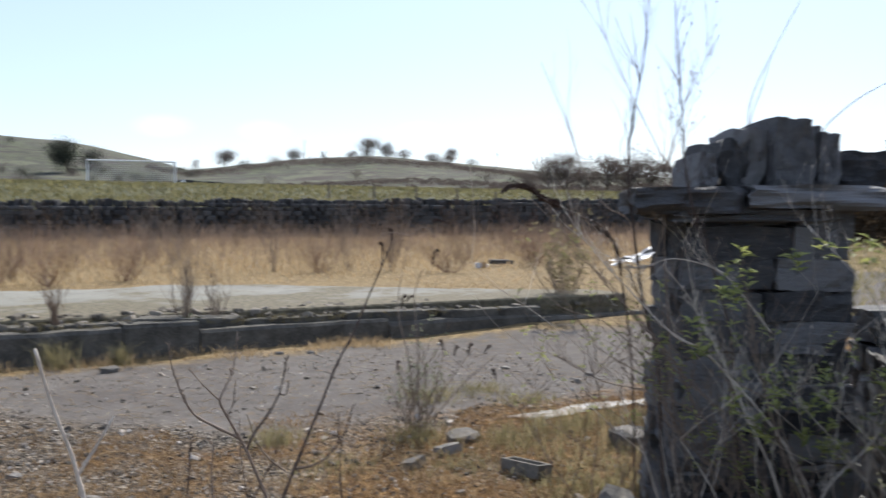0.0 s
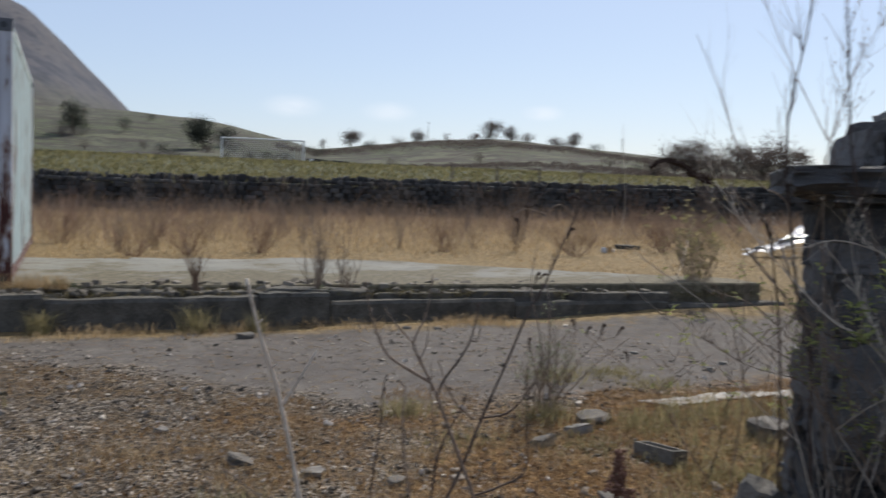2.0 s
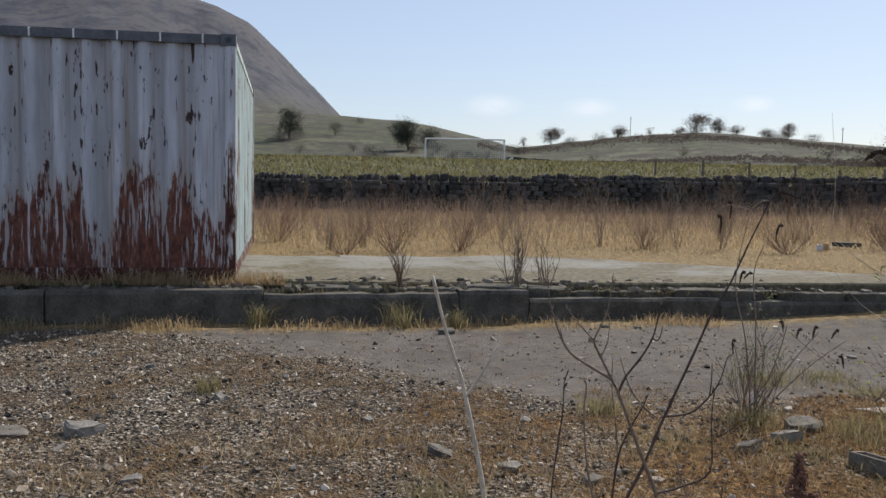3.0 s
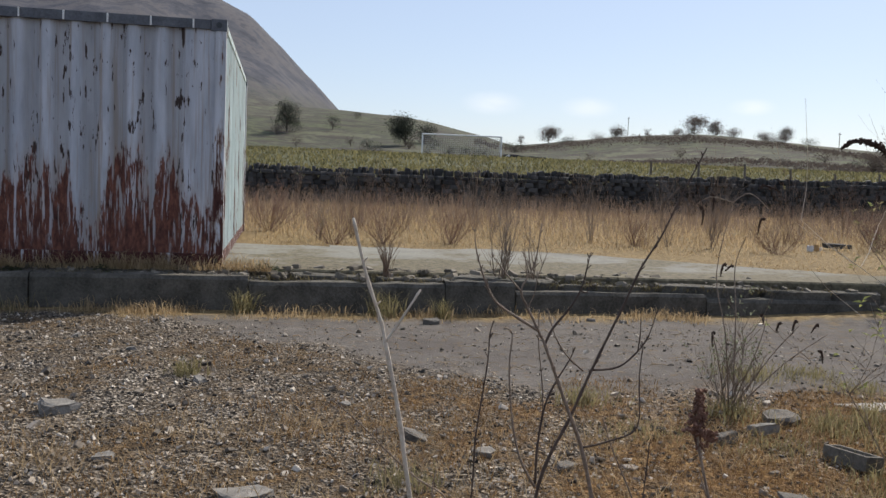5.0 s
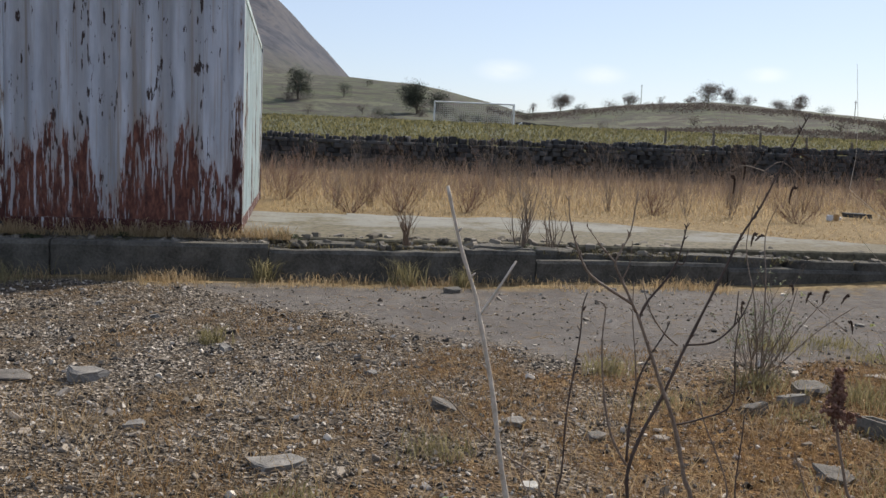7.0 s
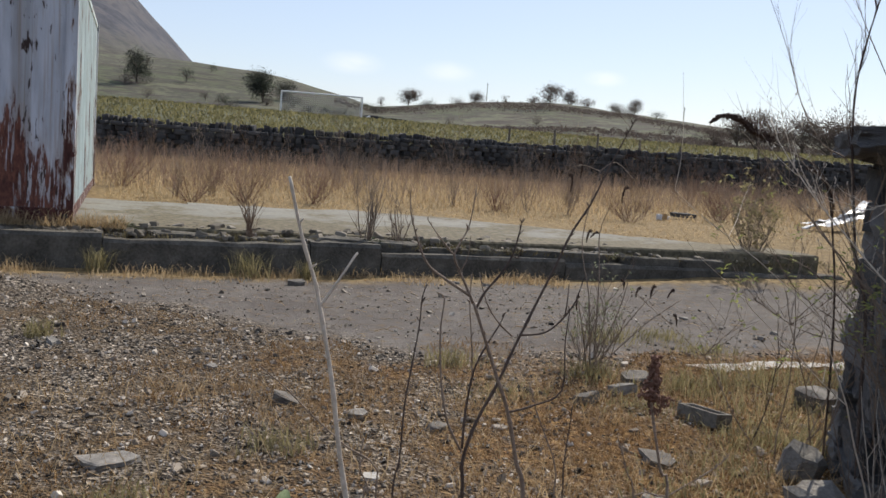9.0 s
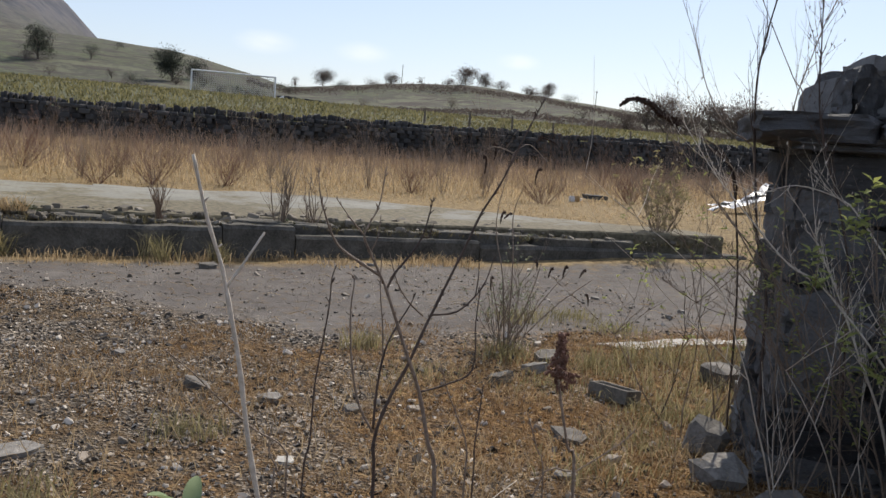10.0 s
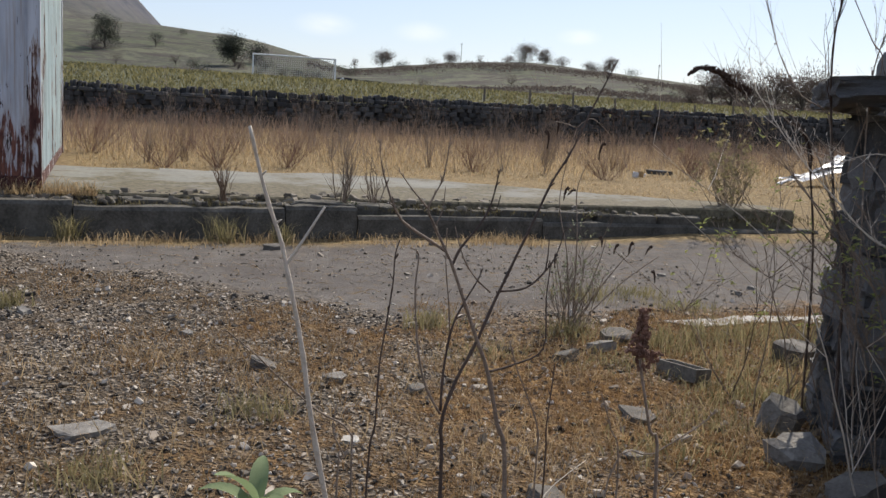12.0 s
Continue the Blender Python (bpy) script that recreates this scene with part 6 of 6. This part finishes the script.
for k in range(16):
    az, r = rh.uniform(13, 36), rh.uniform(125, 225)
    bare_tree(az, r, rh.uniform(1.2, 2.2), rh.uniform(2.0, 4.5), 340 + k, "low dark scrub bush on the hill", rh.choice((M_GORSE, M_HEATH)), 0.03, 150, "hill_bush", "bush", "bushes on the hill")


def build_field_wall():
    rng = random.Random(78)
    root = thing("wall_field", (0, 0, 0), "grey dry stone field wall beyond the pitch", "stone wall", kind="structure")
    b = Builder()
    for k in range(260):
        az = -9 + 17 * (k // 2) / 130
        x, y, z = polar(az + rng.uniform(-0.03, 0.03), 101)
        b.stone((0.5, 0.4, 0.62), rng, pose(x, y, z + 0.2 + 0.5 * (k % 2), 0, rng.uniform(-8, 8), rng.uniform(-9, 9)), n=5)
    o = part("stone_rest", b, M_WALLREST, root)
    o["kind"] = "stuff"


build_field_wall()
hedge_row("garden_hedge", [(53.5, 30), (58, 26), (64, 24), (72, 22), (84, 20)], 2.9, 0.9, 30000, 6, "dark russet and green garden hedge", M_HEDGE, 0.13)
hedge_row("garden_hedge", [(53, 38), (58, 35), (63, 36)], 3.4, 1.2, 14000, 7, "dark green shrubs beneath the conifer", M_GORSE, 0.15)


def build_conifer():
    rng = random.Random(101)
    x, y, z = polar(61.6, 34)
    H = 9.6
    root = thing("conifer_tree", (x, y, z), "tall dark conifer with layered drooping branches", "tree")
    b = Builder()
    b.tube([(0, 0, 0), (0.05, 0, H * 0.5), (0, 0, H)], [0.22, 0.13, 0.02], 8)
    part("trunk", b, M_TIMBER, root)
    k = 0
    for i in range(26):
        t = i / 25
        zz = H * (0.14 + 0.85 * t)
        reach = (3.3 * (1 - t) ** 0.72 + 0.25) * rng.uniform(0.72, 1.15)
        limb, nd = Builder(), Builder()
        for j in range(6 if t < 0.8 else 4):
            a = 2.4 * k + rng.uniform(-0.3, 0.3)
            k += 1
            L = reach * rng.uniform(0.55, 1.12)
            d = Vector((math.cos(a), math.sin(a), 0))
            pts = [Vector((0, 0, zz)) + d * L * q + Vector((0, 0, rng.uniform(-0.1, 0.1) * L * q - 0.16 * L * math.sin(q * 2.2) + 0.32 * L * q * q)) for q in (0, 0.33, 0.66, 1)]
            limb.tube(pts, [0.04 * (1 - t) + 0.012, 0.03 * (1 - t) + 0.01, 0.015, 0.006], 4)
            for s in range(int(58 * L) + 10):
                q = rng.random() ** 0.75 * 2.999
                p = pts[int(q)].lerp(pts[int(q) + 1], q - int(q))
                side = d.cross(Vector((0, 0, 1))) * rng.choice((-1, 1))
                nd.leaf(p, d * 0.6 + side * rng.uniform(0.2, 1) + Vector((0, 0, rng.uniform(-0.7, 0.25))), (rng.uniform(-0.5, 0.5), rng.uniform(-0.5, 0.5), 1), rng.uniform(0.14, 0.42), 0.05)
        part("branch", limb, M_TIMBER, root)
        part("needles", nd, M_NEEDLE, root)


build_conifer()


def build_garden_fence():
    root = thing("metal_fence", (0, 0, 0), "tall galvanised tube fence with a sloping rail and wire", "fence")
    tops = []
    for az, r, top in ((59.8, 8.0, 2.285), (67.1, 9.0, 2.05), (78.0, 10.5, 1.75)):
        x, y, z = polar(az, r)
        tops.append((x, y, top))
    for x, y, t in tops:
        b = Builder()
        b.tube([(x, y, land(x, y) - 0.1), (x, y, t)], 0.046, 10)
        part("post", b, M_TIMBER, root, "dull grey post")
    for a, c in zip(tops, tops[1:]):
        b = Builder()
        b.tube([a, c], 0.034, 10)
        part("rail", b, M_GALV, root)
        for f in (0.08, 0.2, 0.32, 0.45, 0.62):
            b = Builder()
            b.tube([(a[0], a[1], 0.55 + (a[2] - 0.55) * f), (c[0], c[1], 0.55 + (c[2] - 0.55) * f)], 0.004, 4)
            part("wire", b, M_GALV, root)
        b = Builder()
        for k in range(1, 60):
            q = Vector(a).lerp(Vector(c), k / 60)
            b.tube([(q.x, q.y, 0.5), (q.x, q.y, 0.55 + (q.z - 0.55) * 0.45)], 0.002, 3)
        tagged(part("wire_mesh", b, M_GALV, root), kind="stuff")


build_garden_fence()


def house(name, az, r, width, depth, eave, ridge, label, wall, turn, windows):
    x, y, z = polar(az, r)
    root = thing(name, (x, y, z), label, "house", turn=turn)
    b = Builder()
    w, d = width / 2, depth / 2
    b.v = [(-w, -d, -1), (w, -d, -1), (w, d, -1), (-w, d, -1), (-w, -d, eave), (w, -d, eave), (w, d, eave), (-w, d, eave), (0, -d, ridge), (0, d, ridge)]
    b.f = [(0, 1, 5, 8, 4), (2, 3, 7, 9, 6), (1, 2, 6, 5), (3, 0, 4, 7)]
    part("wall", b, wall, root)
    for s in (-1, 1):
        b = Builder()
        e = s * (w + 0.3)
        ze = eave - 0.3 * (ridge - eave) / w
        up = 0.12
        b.v = [(e, -d - 0.2, ze), (0, -d - 0.2, ridge), (0, d + 0.2, ridge), (e, d + 0.2, ze), (e, -d - 0.2, ze + up), (0, -d - 0.2, ridge + up), (0, d + 0.2, ridge + up), (e, d + 0.2, ze + up)]
        b.f = [(0, 1, 2, 3), (7, 6, 5, 4), (0, 4, 5, 1), (2, 6, 7, 3), (3, 7, 4, 0), (1, 5, 6, 2)]
        part("roof", b, M_ROOF, root)
    for wx, wz in windows:
        b = Builder()
        b.box((wx - 0.45, -d - 0.03, wz), (wx + 0.45, -d + 0.05, wz + 1.1))
        win = part("window", b, M_WHITE, root, "white framed window")
        b = Builder()
        b.box((wx - 0.36, -d - 0.045, wz + 0.08), (wx + 0.36, -d - 0.032, wz + 1.02))
        part("pane", b, M_DARKGLASS, win)
    b = Builder()
    b.box((-0.35, d - 0.9, ridge - 0.4), (0.35, d - 0.2, ridge + 0.8))
    part("chimney", b, wall, root)


house("house", -19.6, 95, 6.0, 9, 3.4, 5.6, "white rendered house with a slate gable roof below the mountain", M_WHITE, 12, ((-1.2, 1.2), (1.4, 1.2)))
house("house", 69.3, 46, 8, 10, 2.3, 4.6, "low house with a grey slate roof past the garden", M_ROCK, -60, ((-1.5, 0.9), (1.5, 0.9)))


# ---- grass, weeds and gravel ----
def scatter(count, seed, x0, x1, y0, y1, keep):
    """Random places on the ground, kept where keep(x, y) is above a chance."""
    rng = np.random.default_rng(seed)
    out = []
    while len(out) < count:
        x, y, c = rng.uniform(x0, x1), rng.uniform(y0, y1), rng.random()
        if keep(x, y) > c:
            out.append((x, y, land(x, y) - 0.01))
    return np.array(out)


def in_view(x, y, margin=3.0):
    az = math.degrees(math.atan2(x - EYE[0], y - EYE[1]))
    return -22 - margin < az < 70 + margin


def patch(x, y, s, k):
    return noise.noise((x * s, y * s, k)) * 0.5 + 0.5


def dress_ground():
    R = np.random.default_rng(7)

    def field(x, y):
        if not in_view(x, y) or (x < 4.6 and y < 13.2) or (x < -2.2 and y < 16.3):
            return 0
        if 0.6 * (x - 4.6) > (y - 10.2) * 1.6:
            return 0
        return 0.25 + 0.9 * patch(x, y, 0.35, 1)

    p = scatter(46000, 1, -8, 30, 10.2, 31.9, field)
    edge = np.clip((p[:, 1] - 12.8) / 3.0, 0.25, 1) * np.clip(1.25 - (p[:, 0] - 8) / 30, 0.6, 1)
    blades("dead_grass", p, R.uniform(0.08, 0.36, len(p)) * edge * (0.4 + 0.6 * R.random(len(p))), R.uniform(0.005, 0.011, len(p)), R.uniform(0.3, 1.3, len(p)), M_STRAW, 2, "straw-coloured dead grass behind the platform", "dead grass")
    p = scatter(20000, 3, -8, 34, 15.5, 31.9, lambda x, y: field(x, y) * smooth((y - 15) / 6) * (0.1 + patch(x, y, 0.5, 9)))
    blades("dead_weeds", p, R.uniform(0.2, 0.85, len(p)) * np.clip(0.6 + (p[:, 1] - 18) / 20, 0.6, 1.1), R.uniform(0.003, 0.006, len(p)), R.uniform(0.1, 0.9, len(p)), M_BROWNWEED, 4, "tall dead brown weeds before the stone wall", "dead weeds")
    p = scatter(42000, 5, -25, 60, 32.9, 80, lambda x, y: (1.0 if in_view(x, y, 2) else 0) * (30 / y) * (0.2 + patch(x, y, 0.3, 3)))
    far = p[:, 1] / 34
    blades("bank_grass", p, R.uniform(0.1, 0.3, len(p)), R.uniform(0.02, 0.035, len(p)) * far, R.uniform(0.2, 0.9, len(p)), M_TURF, 6, "yellow-green tussocky grass on the bank", "grass")

    # platform edge and kerb verge
    p = scatter(9000, 8, -6.5, 6.9, 9.45, 10.2, lambda x, y: 0.15 + 1.3 * max(0, patch(x, y, 0.9, 2) - 0.35))
    p[:, 2] = R.uniform(0.26, 0.31, len(p)) - 0.012 * np.clip(p[:, 0], 0, 6)
    blades("platform_weeds", p, R.uniform(0.015, 0.08, len(p)), R.uniform(0.003, 0.006, len(p)), R.uniform(0.6, 1.8, len(p)), M_KERBMOSS, 9, "mossy weeds in the joint behind the kerb", "weeds")
    p = scatter(2600, 10, -5.2, -1.9, 9.7, 10.04, lambda x, y: max(0.04, patch(x, y, 2.4, 2) * 2.2 - 0.8))
    p[:, 2] = 0.35
    blades("container_grass", p, R.uniform(0.04, 0.26, len(p)) * (0.3 + 0.7 * R.random(len(p))), R.uniform(0.002, 0.005, len(p)), R.uniform(0.3, 1.4, len(p)), M_STRAW, 11, "dry grass along the container sill", "dead grass")
    p = scatter(3000, 12, -7.5, 3.0, 8.7, 9.36, lambda x, y: smooth((y - 8.6) / 0.6) * max(0.02, patch(x, y, 1.6, 6) * 2.4 - 1.0))
    blades("kerb_grass", p, R.uniform(0.02, 0.14, len(p)) * (0.4 + R.random(len(p))), R.uniform(0.003, 0.006, len(p)), R.uniform(0.2, 1.0, len(p)), M_STRAW, 13, "dry grass tufts at the foot of the kerb", "dead grass")

    rng = random.Random(113)
    b = Builder()
    for k in range(900):            # crumbled concrete and clods behind the kerb
        x, y = rng.uniform(-6.5, 6.0), rng.uniform(9.5, 10.1) + 0.25 * rng.random() ** 3
        q = 0.02 + 0.07 * rng.random() ** 3
        b.stone((q * 1.5, q * 1.2, q * 0.7), rng, pose(x, y, 0.315 - 0.012 * max(0, x) + (0.04 if y > 9.86 - 0.05 * max(x, -4) else 0) + q * 0.1, rng.uniform(-25, 25), rng.uniform(-25, 25), rng.uniform(0, 180)), n=5, rag=0.3)
    tagged(new("crumbled_concrete", b.mesh("crumbled_concrete", M_CRUMBS)), "crumbled concrete and clods of earth along the platform edge", "rubble", kind="stuff")
    for x, y, z, r in ((-3.55, 9.75, 0.3, 0.16), (-1.95, 9.85, 0.34, 0.15), (0.62, 9.62, 0.28, 0.14), (0.3, 9.66, 0.28, 0.09), (-4.4, 9.72, 0.3, 0.1)):
        plant = thing("ragwort_clump", (x, y, z), "low dark green leafy weed rooted behind the kerb", "weed", "green weeds behind the kerb")
        b = Builder()
        for k in range(90):
            a, u = rng.uniform(0, 6.28), rng.random()
            q = Vector((math.cos(a) * r * u, math.sin(a) * r * 0.6 * u, r * 0.5 * (1 - u * u) * rng.random()))
            b.leaf(q, (math.cos(a), math.sin(a), rng.uniform(0, 0.8)), (0, 0, 1), rng.uniform(0.03, 0.07), 0.025)
        part("leaves", b, M_DARKLEAF, plant)

    # yard: russet and green tufts, then chippings
    def mossy(x, y):
        if y > 5.6 + max(0, -x) * 1.05 + 2.2 * (patch(x, y, 1.4, 12) - 0.5) or not in_view(x, y):
            return 0
        f = patch(x, y, 0.9, 21) * 0.7 + patch(x, y, 2.6, 22) * 0.45 + 0.1 * x
        return max(0.0, f - 0.28) * 1.6

    p = scatter(60000, 14, -5, 4.5, 1.6, 8.6, lambda x, y: mossy(x, y) * min(1, 5 / (y + 0.5)))
    blades("russet_grass", p, R.uniform(0.012, 0.075, len(p)), R.uniform(0.0016, 0.0036, len(p)), R.uniform(0.4, 1.5, len(p)), M_RUSSET, 15, "thin russet dead grass and moss on the yard", "dead grass")
    clumps = [(1.5, 4.6, 0.4, 0.13), (1.9, 4.3, 0.4, 0.13), (1.3, 4.1, 0.35, 0.1), (2.4, 4.7, 0.4, 0.14), (0.8, 4.6, 0.3, 0.08), (1.8, 3.9, 0.4, 0.12), (0.75, 3.6, 0.3, 0.1), (2.2, 5.9, 0.3, 0.1), (0.2, 4.9, 0.3, 0.07)]
    clumps += [(1.7, 4.95, 0.3, 0.2), (2.1, 5.0, 0.24, 0.17), (1.35, 4.9, 0.16, 0.15), (1.35, 3.75, 0.22, 0.18), (1.6, 6.3, 0.3, 0.14), (2.1, 6.4, 0.25, 0.12), (0.05, 5.6, 0.17, 0.16), (0.9, 5.2, 0.25, 0.16), (-1.9, 3.55, 0.2, 0.12), (-2.7, 3.4, 0.2, 0.12), (-2.4, 6.4, 0.12, 0.16), (1.1, 3.9, 0.25, 0.12), (0.35, 3.3, 0.3, 0.09), (-1.25, 4.15, 0.16, 0.12), (2.6, 4.9, 0.3, 0.15), (3.0, 5.0, 0.3, 0.15), (-2.15, 9.2, 0.12, 0.3), (-0.75, 9.15, 0.14, 0.34), (-0.2, 9.1, 0.1, 0.28), (-4.6, 9.0, 0.5, 0.24)]
    pos, hts = [], []
    for x, y, s, h in clumps:
        for k in range(int(420 * s) + 80):
            a, b = R.normal(x, s * 0.5), R.normal(y, s * 0.45)
            pos.append((a, b, land(a, b) - 0.005))
            hts.append(h * R.uniform(0.35, 1.1))
    pos, hts = np.array(pos), np.array(hts)
    blades("grass_tufts", pos, hts, R.uniform(0.002, 0.0042, len(pos)), R.uniform(0.2, 1.1, len(pos)), M_GREENTUFT, 16, "yellow-green grass tufts on the yard", "grass")

    p = scatter(5200, 24, -4.2, 2.2, 1.9, 5.2, lambda x, y: (1 if in_view(x, y) else 0) * max(0.03, patch(x, y, 1.6, 31) * 1.5 - 0.5))
    blades("dry_strands", p, R.uniform(0.05, 0.2, len(p)), R.uniform(0.0011, 0.002, len(p)), R.uniform(0.5, 1.6, len(p)), M_STRAW, 25, "pale dry grass strands on the yard", "dead grass")

    p = scatter(9000, 26, 4.0, 22, 3.6, 16, lambda x, y: 1.0 if 50 < math.degrees(math.atan2(x - EYE[0], y - EYE[1])) < 74 and math.hypot(x - EYE[0], y - EYE[1]) > 8.6 else 0.0)
    blades("garden_grass", p, R.uniform(0.06, 0.2, len(p)), R.uniform(0.006, 0.012, len(p)), R.uniform(0.2, 0.9, len(p)), M_GREENTUFT, 27, "sunlit yellow-green grass behind the wire fence", "grass")
    rng = random.Random(111)
    b = Builder()
    count = 0
    while count < 30000:
        y = 1.8 + 7.2 * rng.random() ** 1.5
        x = rng.uniform(-5.8, 3.4)
        if not in_view(x, y, 0) or 1 - 0.75 * min(1, mossy(x, y)) < rng.random():
            continue
        if y > 5.9 + max(0, -x) * 1.05 and rng.random() < 0.86:
            continue
        s = 0.006 + 0.015 * rng.random() ** 2.5 + (0.025 if rng.random() < 0.014 else 0)
        b.stone((s * rng.uniform(0.9, 1.9), s * rng.uniform(0.8, 1.3), s * rng.uniform(0.3, 0.9)), rng, pose(x, y, land(x, y) + s * 0.15, rng.uniform(-42, 42), rng.uniform(-42, 42), rng.uniform(0, 180)), n=5, rag=0.3)
        count += 1
    tagged(new("chippings", b.mesh("chippings", M_CHIPS)), "loose slate chippings and gravel on the yard", "gravel", kind="stuff")
    # dead leaf litter and short sticks
    b = Builder()
    for k in range(8500):
        y = 1.8 + 6.5 * rng.random() ** 1.4
        x = rng.uniform(-4.8, 3.4)
        if rng.random() > 0.25 + mossy(x, y) * 1.6:
            continue
        a = rng.uniform(0, 3.14)
        L = rng.uniform(0.02, 0.14)
        z = land(x, y) + 0.008
        b.tube([(x, y, z), (x + math.cos(a) * L * 0.5, y + math.sin(a) * L * 0.5, z + rng.uniform(0, 0.025)), (x + math.cos(a) * L, y + math.sin(a) * L, z)], rng.uniform(0.0008, 0.002), 3)
    tagged(new("dry_sticks", b.mesh("dry_sticks", M_STRAW)), "dry stalks and sticks scattered over the yard", "litter", kind="stuff")


dress_ground()
